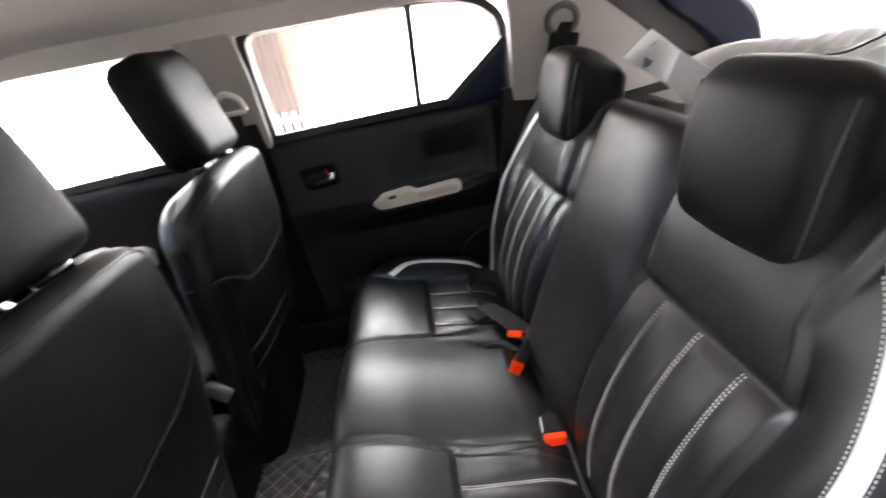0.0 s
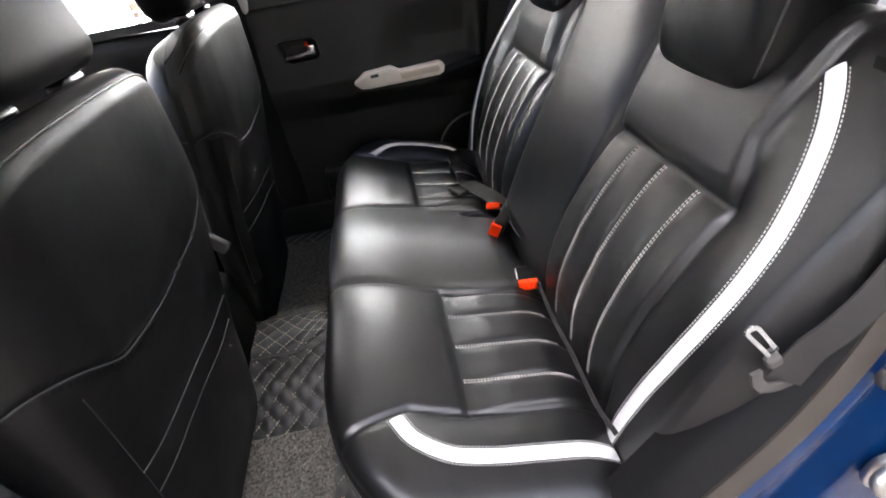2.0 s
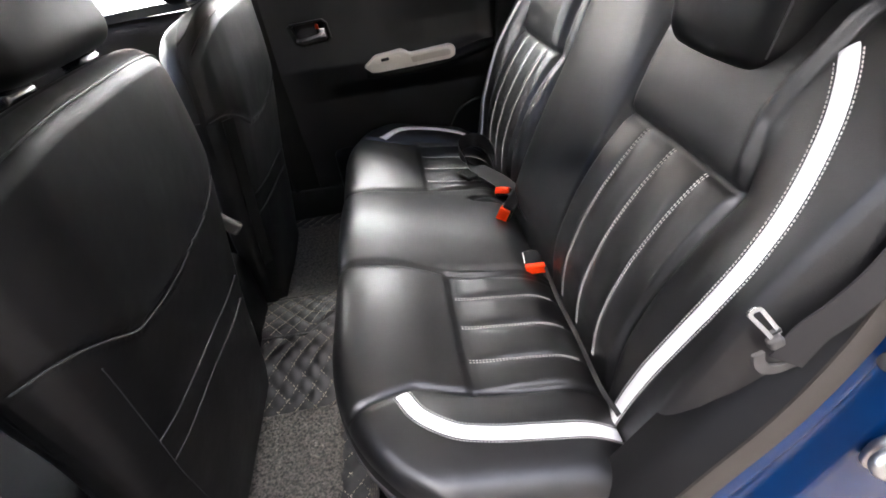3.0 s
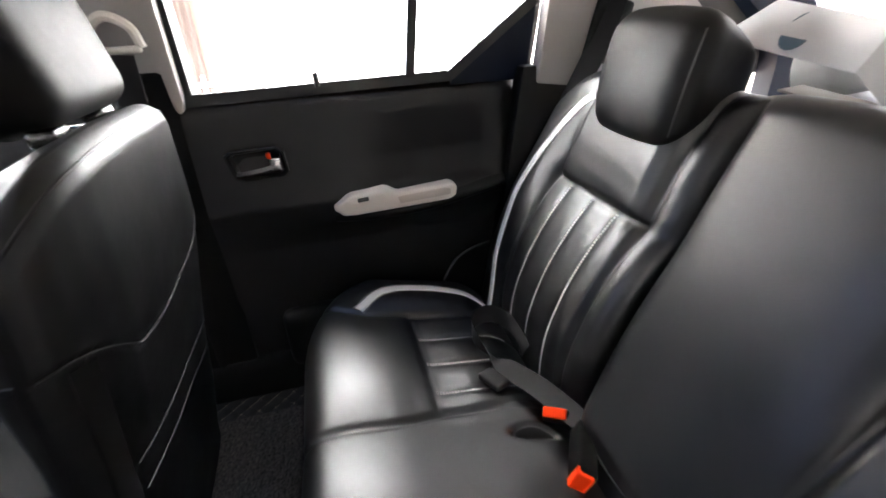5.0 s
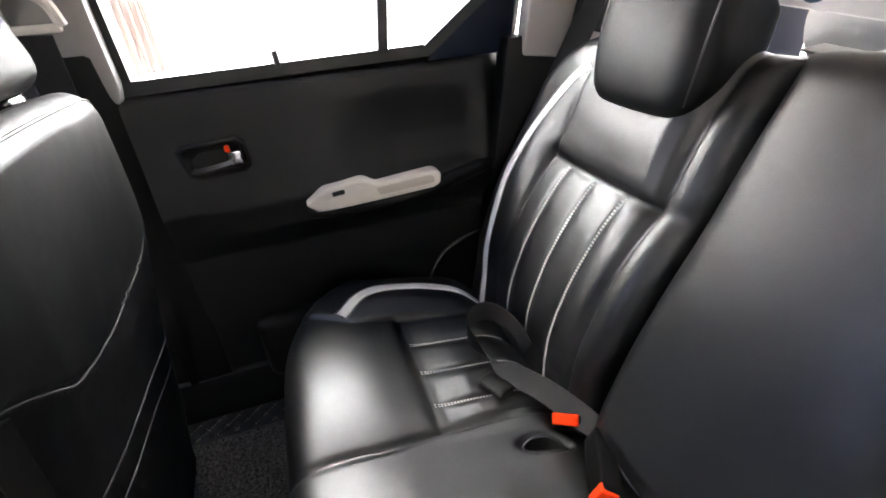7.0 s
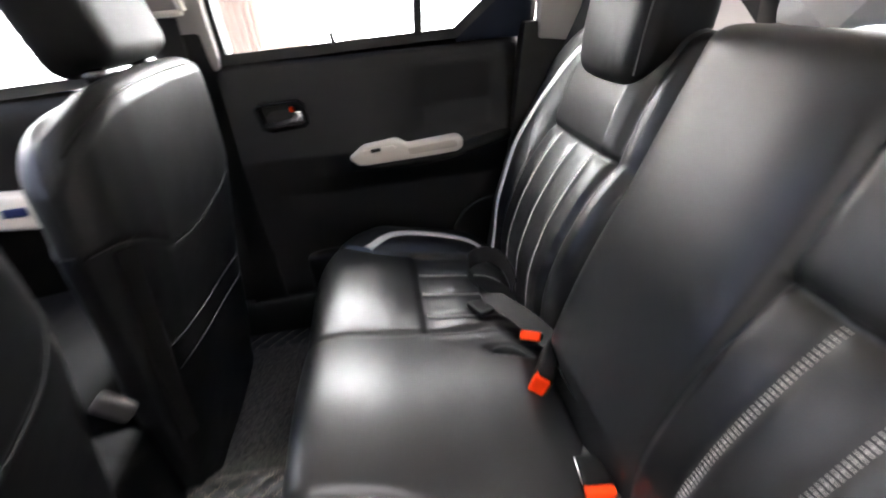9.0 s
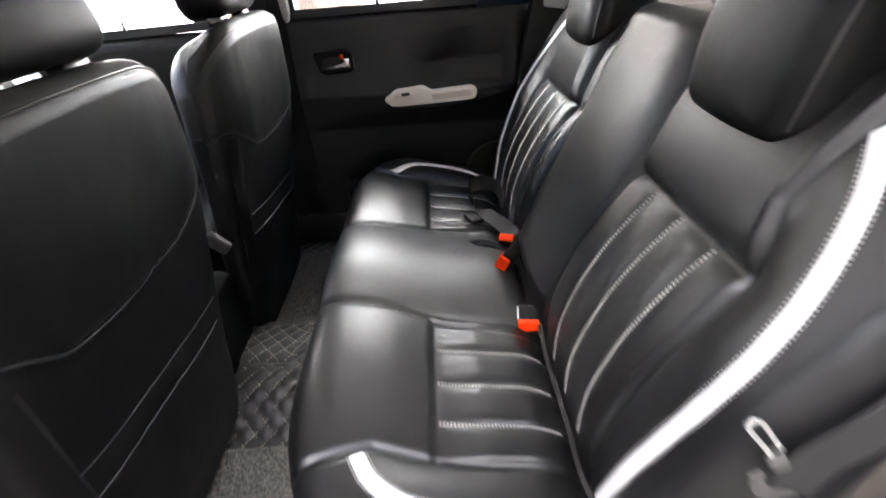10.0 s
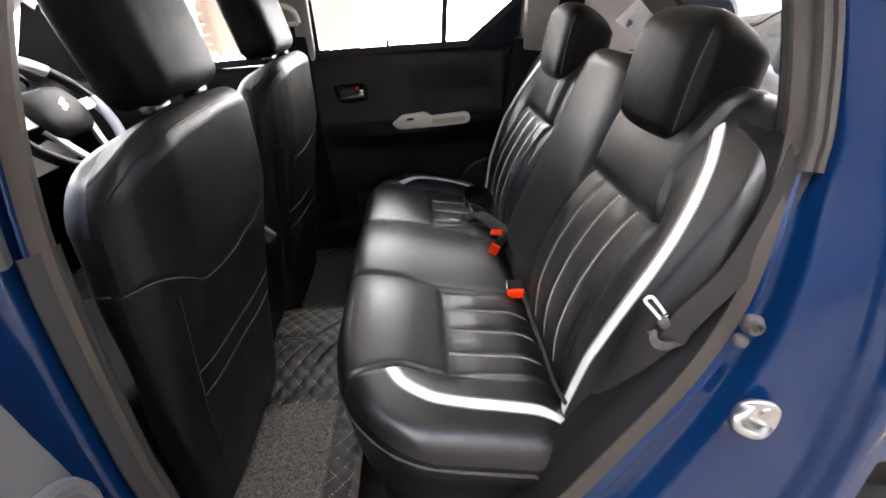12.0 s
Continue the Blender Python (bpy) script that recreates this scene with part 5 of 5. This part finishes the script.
def far_belt():
    belt = thing("seat_belt", "dark grey seat belt hanging from the rear pillar onto the bench", "seat belt", (0.46, 0.55, 1.19), "seat belts")
    part("guide_ring", tube([Vector((0.458 + 0.038 * math.cos(k * math.pi / 12), 0.548 - 0.008 * math.sin(k * math.pi / 12), 1.192 + 0.034 * math.sin(k * math.pi / 12))) for k in range(25)], 0.011, 8, (0, 1, 0.05)), TRIM_N, belt, "grey plastic guide ring")
    part("guide_cover", puff((0.08, 0.016, 0.12), 0.008, pose(0.452, 0.550, 1.105, 0, 14, 0), 10), PLASTIC, belt, "black cover below the guide ring", 60)
    part("guide_plate", puff((0.05, 0.012, 0.05), 0.006, pose(0.460, 0.558, 1.20), 8), GREY_TRIM, belt, "", 60)
    run = smooth_path([(0.462, 0.538, 1.185), (0.43, 0.53, 1.10), (0.375, 0.535, 0.98), (0.31, 0.55, 0.84), (0.255, 0.56, 0.72), (0.235, 0.565, 0.60)], 8)
    part("shoulder_webbing", strap(run, 0.046, 0.0016, (-0.75, -0.62, 0.25)), WEB, belt, "flat dark grey webbing")
    # lap part: from the seat gap it stands in a loop, twists and runs along the gap
    loop = smooth_path([(0.170, 0.262, 0.590), (0.172, 0.292, 0.600), (0.166, 0.335, 0.606), (0.146, 0.364, 0.609), (0.120, 0.368, 0.609), (0.097, 0.352, 0.607), (0.089, 0.322, 0.603), (0.096, 0.290, 0.598), (0.108, 0.260, 0.593), (0.126, 0.226, 0.589), (0.150, 0.190, 0.586), (0.168, 0.158, 0.582), (0.184, 0.125, 0.576), (0.192, 0.085, 0.580), (0.190, 0.040, 0.584), (0.184, 0.000, 0.582), (0.188, -0.050, 0.576), (0.200, -0.100, 0.568)], 8)
    ups = []
    for i in range(len(loop)):
        k = i / 8
        lie = interp(k, [0, 2, 6, 8, 9, 12, 14, 16, 18], [0.2, 0.0, 0.0, 0.45, 1.0, 1.0, 0.5, 0.35, 0.3])
        d = (loop[min(i + 1, len(loop) - 1)] - loop[max(i - 1, 0)]).normalized()
        side = Vector((0, 0, 1)).cross(d).normalized()
        ups.append(side * (1 - lie) + Vector((-0.2, 0, 1)) * lie)
    part("lap_webbing", strap(loop, 0.042, 0.0016, ups), WEB, belt, "loose twisted webbing on the bench")
    tongue = part("tongue_grip", puff((0.034, 0.05, 0.013), 0.005, pose(0.092, 0.218, 0.584, 0, 6, 25), 8), PLASTIC, belt, "black plastic tongue grip", 60)
    part("tongue", rbox((0.03, 0.024, 0.003), 0.001, pose(0.118, 0.230, 0.582, 0, 6, 25)), STEEL, tongue, "steel belt tongue")


far_belt()


def near_belt():
    belt = thing("seat_belt", "grey seat belt with chrome tongue beside the backrest", "seat belt", (0.3, -0.55, 0.75), "seat belts")
    run = smooth_path([(0.405, -0.525, 1.12), (0.392, -0.54, 1.046), (0.380, -0.554, 0.997), (0.357, -0.568, 0.935), (0.328, -0.578, 0.877), (0.297, -0.584, 0.839), (0.278, -0.584, 0.815), (0.264, -0.586, 0.781)], 8)
    part("webbing", strap(run, 0.032, 0.0018, (-0.35, -0.92, 0.1)), WEB_L, belt, "flat grey webbing")
    # folded edge of the webbing where it doubles back through the tongue
    fold = [(0.240, -0.578, 0.790), (0.243, -0.580, 0.778), (0.251, -0.582, 0.770), (0.262, -0.584, 0.770), (0.278, -0.584, 0.776)]
    # Paler than the webbing: the light it catches is put into the colour.
    part("folded_edge", strap(smooth_path(fold, 6), 0.012, 0.004, (0.1, -1, 0.1)), WEB_F, belt, "doubled back webbing edge")

    def flat(pts, thick):
        """An outline in the plane of the tongue: u along the backrest's edge, v up."""
        return [Vector((u + 0.004, -0.581 + 0.6 * (v - 0.8), v - 0.002)) for u, v in pts]
    ringp = smooth_path(flat([(0.2444, 0.8093), (0.2364, 0.8188), (0.2268, 0.8297), (0.2284, 0.8331), (0.2340, 0.8344), (0.2380, 0.8324), (0.2452, 0.8229), (0.2532, 0.8120)], 0), 5)
    tongue = part("tongue", strap(ringp, 0.0045, 0.003, (0, -0.85, 0.52)), CHROME, belt, "chrome belt tongue with open slot")
    part("tongue_grip", puff((0.015, 0.010, 0.014), 0.004, pose(0.2535, -0.577, 0.802, 0, -32, 0), 8), WEB_F, belt, "grey plastic tongue grip", 60)
    part("tongue_core", rbox((0.013, 0.005, 0.006), 0.002, pose(0.253, -0.572, 0.810, 0, -32, 0)), PLASTIC_G, tongue, "dark plastic core")

    lap = smooth_path([(0.176, -0.165, 0.580), (0.171, -0.25, 0.577), (0.172, -0.35, 0.576), (0.169, -0.44, 0.578), (0.176, -0.49, 0.576)], 8)
    part("lap_webbing", strap([q - Vector((0, 0, 0.012)) for q in lap], 0.008, 0.002, (-0.8, 0, 0.6)), WEB_L, belt, "dark webbing lying in the seat gap")


near_belt()


def pillar_belt():
    belt = thing("seat_belt", "front seat belt on the middle pillar with pale guide loop", "seat belt", (-0.43, 0.58, 1.14), "seat belts")
    part("guide_loop", tube(smooth_path([(-0.462, 0.585, 1.125), (-0.458, 0.575, 1.155), (-0.43, 0.568, 1.172), (-0.40, 0.572, 1.155), (-0.393, 0.58, 1.125)], 6), 0.008, 8, (0, 1, 0)), IVORY, belt, "pale plastic guide loop")
    part("slot_bar", rbox((0.07, 0.014, 0.012), 0.005, pose(-0.428, 0.577, 1.122)), IVORY, belt)
    part("webbing", strap([(-0.43, 0.572, 1.115), (-0.44, 0.59, 1.0), (-0.45, 0.615, 0.8), (-0.455, 0.65, 0.6)], 0.046, 0.0016, (0.1, -1, 0)), WEB, belt)


pillar_belt()


# ---- floor mats ----
def floor_z(y):
    return 0.285 + 0.085 * math.exp(-((y - 0.01) / 0.15) ** 4)


def quilt_mat():
    base = thing("floor_mat", "black quilted leatherette floor mat with beige diamond stitching", "floor mat", (-0.4, 0, 0.29))
    pitch = 0.042

    def at(u, v):
        # u: across the foot well, rising under the bench at the rear
        s = max(0, u + 0.235)
        x = u - 0.62 * s
        z = floor_z(v) + 0.006 + s * 1.15
        a, b = (u + v) / pitch, (u - v) / pitch
        f = abs(math.sin(a * math.pi)) ** 0.5 * abs(math.sin(b * math.pi)) ** 0.5
        return (x, v, z + 0.006 * f)
    us = list(np.linspace(-0.62, -0.12, 84))
    vs = list(np.linspace(-0.63, 0.63, 200))
    part("quilted_top", grid(us, vs, at), QUILT, base)
    rows = []
    for fam in (1, -1):
        for k in range(-34, 35):
            pts = []
            for v in np.linspace(-0.62, 0.62, 125):
                u = k * pitch - fam * v
                if -0.61 < u < -0.13:
                    pts.append(Vector(at(u, v)) + Vector((0, 0, 0.0012)))
            if len(pts) > 4:
                rows.append(dashes(pts, [Vector((0, 0, 1))] * len(pts), 0.005, 0.0085, 0.0012))
    tagged(part("stitching", join(*rows), THREAD_T, base, "beige diamond stitching"), kind="stuff")


quilt_mat()


def mat_flap():
    """The quilted flap that overlaps the mat on the tunnel hump."""
    base = thing("mat_flap", "quilted leatherette mat flap overlapping on the tunnel hump", "floor mat", (-0.37, 0.04, 0.37))
    pitch = 0.042

    def at(u, v, lift=0.016):
        lo = interp(u, [-0.50, -0.36, -0.28], [-0.035, -0.04, 0.03])
        y = lo + (0.105 - lo) * v
        a, b = (u + y) / pitch, (u - y) / pitch
        f = abs(math.sin(a * math.pi)) ** 0.5 * abs(math.sin(b * math.pi)) ** 0.5
        edge = min(1, min(v, 1 - v) / 0.08)
        return Vector((u, y, floor_z(y) + lift - 0.008 * (1 - edge) + 0.004 * f * edge))
    part("quilted_top", grid(list(np.linspace(-0.50, -0.27, 50)), list(np.linspace(0, 1, 30)), at), QUILT, base)
    part("edging", tube([at(u, 0) for u in np.linspace(-0.50, -0.27, 30)], 0.004, 8), QUILT, base, "rolled edge")
    rows = []
    for fam in (1, -1):
        for k in range(-16, 2):
            pts = []
            for v in np.linspace(0.05, 0.95, 14):
                for u in [k * pitch]:
                    y0 = at(-0.38, v).y
                    q = k * pitch - fam * y0
                    if -0.495 < q < -0.275:
                        pts.append(at(q, v) + Vector((0, 0, 0.0012)))
            if len(pts) > 3:
                rows.append(dashes(pts, [Vector((0, 0, 1))] * len(pts), 0.005, 0.0085, 0.0012))
    part("stitching", join(*rows), THREAD_T, base, "beige diamond stitching")


mat_flap()


def loop_mat(y0, y1, label):
    base = thing("floor_mat", label, "floor mat", (-0.4, (y0 + y1) / 2, 0.3), "looped floor mats")

    def at(u, v):
        h = 0.0035 * noise.noise(Vector((u * 160, v * 160, 3))) + 0.002 * noise.noise(Vector((u * 60, v * 60, 9)))
        d = min(u + 0.60, -0.285 - u, v - y0, y1 - v)
        return (u, v, floor_z(v) + 0.016 + h - 0.012 * (1 - min(1, max(0, d) / 0.008)))
    part("pile_layer", grid(list(np.linspace(-0.60, -0.285, 90)), list(np.linspace(y0, y1, int((y1 - y0) / 0.0035))), at), LOOPS, base, "", 180)


loop_mat(-0.60, -0.19, "grey looped coil mat in front of the bench")
loop_mat(0.10, 0.555, "grey looped coil mat beside the closed door")


# ---- centre console, dashboard, steering wheel ----
def console():
    base = thing("centre_console", "black plastic centre console between the front seats", "console", (-0.8, 0.01, 0.3))
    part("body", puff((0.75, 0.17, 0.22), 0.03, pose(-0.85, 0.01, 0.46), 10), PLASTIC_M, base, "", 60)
    part("hand_brake", tube([(-0.62, 0.05, 0.58), (-0.78, 0.05, 0.61), (-0.86, 0.05, 0.63)], 0.014, 12), PLASTIC, base, "hand brake lever")
    part("end_tray", puff((0.05, 0.018, 0.03), 0.007, pose(-0.44, 0.005, 0.685, 0, 45, 0), 8), PLASTIC_G, base, "grey arm rest end")


console()


def dashboard():
    base = thing("dashboard", "dark dashboard with hooded instruments and round vent", "dashboard", (-1.45, 0, 0.7))
    prof = [(-1.75, 0.96), (-1.5, 1.01), (-1.32, 1.01), (-1.23, 0.965), (-1.21, 0.88), (-1.28, 0.74), (-1.36, 0.62), (-1.7, 0.6)]
    part("top_pad", prism([(x, -0.635, z) for x, z in prof], (0, 1, 0), 1.27, 0.02, 3), PLASTIC, base, "", 50)
    # Hood greyer than the pad: windscreen reflection put into its colour.
    part("cluster_hood", puff((0.16, 0.36, 0.11), 0.04, pose(-1.29, 0.34, 0.99), 10), TRIM_N, base, "instrument hood", 60)
    part("fascia", rbox((0.02, 1.1, 0.10), 0.008, pose(-1.215, 0, 0.80)), GREY_TRIM, base, "pale grey fascia band")
    v = part("vent", tube([Vector((-1.205, 0.575 + 0.045 * math.cos(k * math.pi / 12), 0.93 + 0.045 * math.sin(k * math.pi / 12))) for k in range(25)], 0.008, 8, (1, 0, 0)), CHROME, base, "round air vent")
    for k in range(-2, 3):
        part("slat", rbox((0.006, 0.08, 0.005), 0.001, pose(-1.205, 0.575, 0.93 + 0.016 * k)), PLASTIC, v)
    for y in (0.27, 0.43):
        g = part("gauge_ring", tube([Vector((-1.205 + 0.3 * 0.04 * math.sin(k * math.pi / 12), y + 0.045 * math.cos(k * math.pi / 12), 0.985 + 0.042 * math.sin(k * math.pi / 12))) for k in range(25)], 0.007, 8, (1, 0, 0.3)), CHROME, base, "bright gauge ring")
        part("gauge_face", sweep([(-1.222, y, 0.985), (-1.212, y, 0.985)], ring(0.042, 20), (0, 0, 1)), PLASTIC, g, "dark gauge face")
    part("panel", rbox((0.03, 0.22, 0.16), 0.01, pose(-1.24, 0.0, 0.93)), PLASTIC, base, "dark centre panel")


dashboard()


def steering_wheel():
    c = Vector((-1.083, 0.3725, 0.929))
    base = thing("steering_wheel", "black steering wheel with white and grey rim sections and silver spokes", "steering wheel", tuple(c))
    m = Matrix.Translation(c) @ pose(0, 0, 0, 0, 55, 0)
    R = 0.185

    def arc(a0, a1, n=18):
        return [m @ Vector((R * math.cos(a), R * math.sin(a), 0)) for a in np.linspace(radians(a0), radians(a1), n)]
    up = tuple(m.to_3x3() @ Vector((0, 0, 1)))
    part("rim_grip", sweep(arc(133, 227, 26), ring(0.0165, 12), up), WHITE_L, base, "white leather rim section")
    for a0, a1 in ((25, 95),):
        part("rim_grip", sweep(arc(a0, a1), ring(0.0165, 12), up), GREY_RIM, base, "pale grey leather rim section")
    for a0, a1 in ((95, 133), (-133, 25)):
        part("rim", sweep(arc(a0, a1), ring(0.016, 12), up), LEATHER_B, base)

    def dome(p):
        k = (p.x / 0.085) ** 2 + (p.y / 0.11) ** 2
        p.z += 0.022 * max(0, 1 - k) if p.z > 0 else 0
        p.y *= 1 - 0.25 * max(0, p.x / 0.075) ** 2
        return p
    part("hub", puff((0.15, 0.20, 0.05), 0.024, m @ Matrix.Translation((-0.004, 0, -0.002)), 14, dome), PLASTIC, base, "padded domed hub", 60)
    for sg in (1, -1):
        arm = [(0.0, 0.085, 0.004), (-0.002, 0.13, 0.0), (-0.004, R, 0)]
        part("spoke", strap([m @ Vector((x, y * sg, z)) for x, y, z in arm], 0.036, 0.012, up), SILVER, base, "silver plastic spoke")
        leg = smooth_path([m @ Vector(p) for p in ((0.03, 0.088 * sg, 0.002), (0.09, 0.066 * sg, -0.004), (0.15, 0.044 * sg, -0.006), (0.182, 0.034 * sg, 0))], 4)
        part("spoke", strap(leg, 0.021, 0.012, up), SILVER, base, "silver plastic lower spoke")
    part("badge", join(rbox((0.012, 0.034, 0.004), 0.002, m @ pose(-0.012, 0.003, 0.044, 0, 0, 25)), rbox((0.012, 0.034, 0.004), 0.002, m @ pose(0.004, -0.003, 0.044, 0, 0, 25))), CHROME, base, "plain chrome badge bars")
    part("column", tube([c + Vector((-0.02, 0, -0.01)), c + Vector((-0.2, 0, -0.09))], 0.04, 12), PLASTIC, base)


steering_wheel()


def windscreen():
    ob = grid(list(np.linspace(-0.56, 0.56, 12)), list(np.linspace(0, 1, 8)), lambda y, s: (-1.72 + 0.62 * s + 0.1 * (y / 0.56) ** 2, y, 0.96 + 0.37 * s))
    w = structure("window_windscreen", ob, GLASS, "clear sloping windscreen glass", "window")
    w.visible_shadow = False
    for sg in (1, -1):
        structure("pillar_windscreen", sweep([(-1.66, 0.60 * sg, 0.95), (-1.35, 0.585 * sg, 1.16), (-1.1, 0.57 * sg, 1.32)], [(-0.03, -0.03), (-0.03, 0.03), (0.03, 0.03), (0.03, -0.03)]), GREY_TRIM, "pale grey windscreen pillar trim", "pillar")


windscreen()


# ---- near front door, closed, and near B pillar inner trim ----
structure("front_sill", rbox((0.95, 0.1, 0.2), 0.02, pose(-0.93, -0.655, 0.3)), BLUE, "dark blue painted sill of the front door opening", "sill")
structure("pillar_trim", strip(FLANGE[-46:-4], OUT[-46:-4], rounded_section([(-0.008, -0.004), (0.006, -0.012), (0.05, -0.028), (0.10, -0.034)], 0.008)), SURROUND, "dark grey plastic trim of the near middle pillar", "trim")


structure("pillar_trim_lower", strip(FLANGE[82:108], OUT[82:108], rounded_section([(0.008, 0.022), (0.004, 0.028), (-0.006, 0.012), (-0.013, -0.010), (0.004, -0.02)], 0.006)), RUBBER_B, "dark grey plastic lower trim of the near middle pillar", "trim")


# ---- goods in the boot ----
def goods():
    box = thing("plastic_pack", "clear plastic pack with a round blue patch on the parcel", "package", (0.55, 0.22, 1.0))
    top, left, right, low = Vector((0.54, 0.262, 1.150)), Vector((0.52, 0.343, 1.096)), Vector((0.52, 0.03, 1.088)), Vector((0.49, 0.047, 1.036))
    ridge_a, ridge_b = Vector((0.48, 0.06, 1.124)), Vector((0.465, 0.075, 1.074))
    for pts, mat, label in (([left, top, ridge_a, ridge_b], FILM, "clear plastic face"), ([ridge_a, right, low, ridge_b], BAG, "white paper face")):
        n = (pts[1] - pts[0]).cross(pts[3] - pts[0]).normalized()
        if n.x > 0:
            n = -n
        face = part("face", prism(pts, -n, 0.004, 0.001), mat, box, label)
    c = (left + top + ridge_a + ridge_b) / 4 
    n = (top - left).cross(ridge_b - left).normalized()
    n = n if n.x < 0 else -n
    part("patch", sweep([c + n * 0.0004, c + n * 0.0016], ring(0.026, 18), tuple((top - left).normalized())), LABEL_B, box, "round grey blue patch")
    carton = thing("carton", "small grey brown carton lying behind the backrest", "carton", (0.53, 0.17, 1.0))
    part("body", rbox((0.08, 0.10, 0.05), 0.004, pose(0.545, 0.16, 1.0, 0, 5, 12)), CARD, carton)
    part("flap", rbox((0.06, 0.09, 0.003), 0.001, pose(0.54, 0.155, 1.03, 8, 0, 12)), CARD, carton)
    bag = thing("storage_bag", "large pale puffy bag filling the boot", "bag", (0.75, -0.05, 0.64))

    def lump(p):
        k = noise.noise(p * 9) * 0.02 + noise.noise(p * 22) * 0.008
        return p + p.normalized() * k
    part("body", puff((0.36, 0.52, 0.38), 0.12, pose(0.80, 0.10, 0.83), 26, lump), BAG, bag, "", 80)
    roll = smooth_path([(0.66, 0.29, 1.035), (0.69, 0.2, 1.06), (0.70, 0.08, 1.065), (0.69, -0.04, 1.07), (0.67, -0.13, 1.072), (0.65, -0.19, 1.06)], 12)
    bm = sweep(roll, ring(0.042, 18), (0, 0, 1))
    for v in bm.verts:
        v.co += Vector((0, 0, 0.007 * math.sin(v.co.y * 170) * max(0, min(1, (0.14 - v.co.y) / 0.08)) + 0.008 * noise.noise(v.co * 14)))
    part("ribbed_roll", bm, BAG, bag, "ribbed pale foam roll", 70)
    part("strap", strap(smooth_path([(0.62, -0.06, 1.098), (0.615, -0.10, 1.104), (0.612, -0.135, 1.118), (0.612, -0.16, 1.13)], 6), 0.010, 0.003, (-0.6, 0, 1)), RUBBER_B, bag, "black carrying strap")

    def wedge(p):
        k = 0.5 - p.y / 0.11
        p.z = (p.z + 0.028) * (0.35 + 0.75 * k) + 0.004 * noise.noise(p * 40)
        return p
    part("end_flap", puff((0.05, 0.11, 0.056), 0.014, pose(0.645, -0.168, 1.082), 12, wedge), BAG, bag, "crumpled triangular end of the bag", 70)


goods()
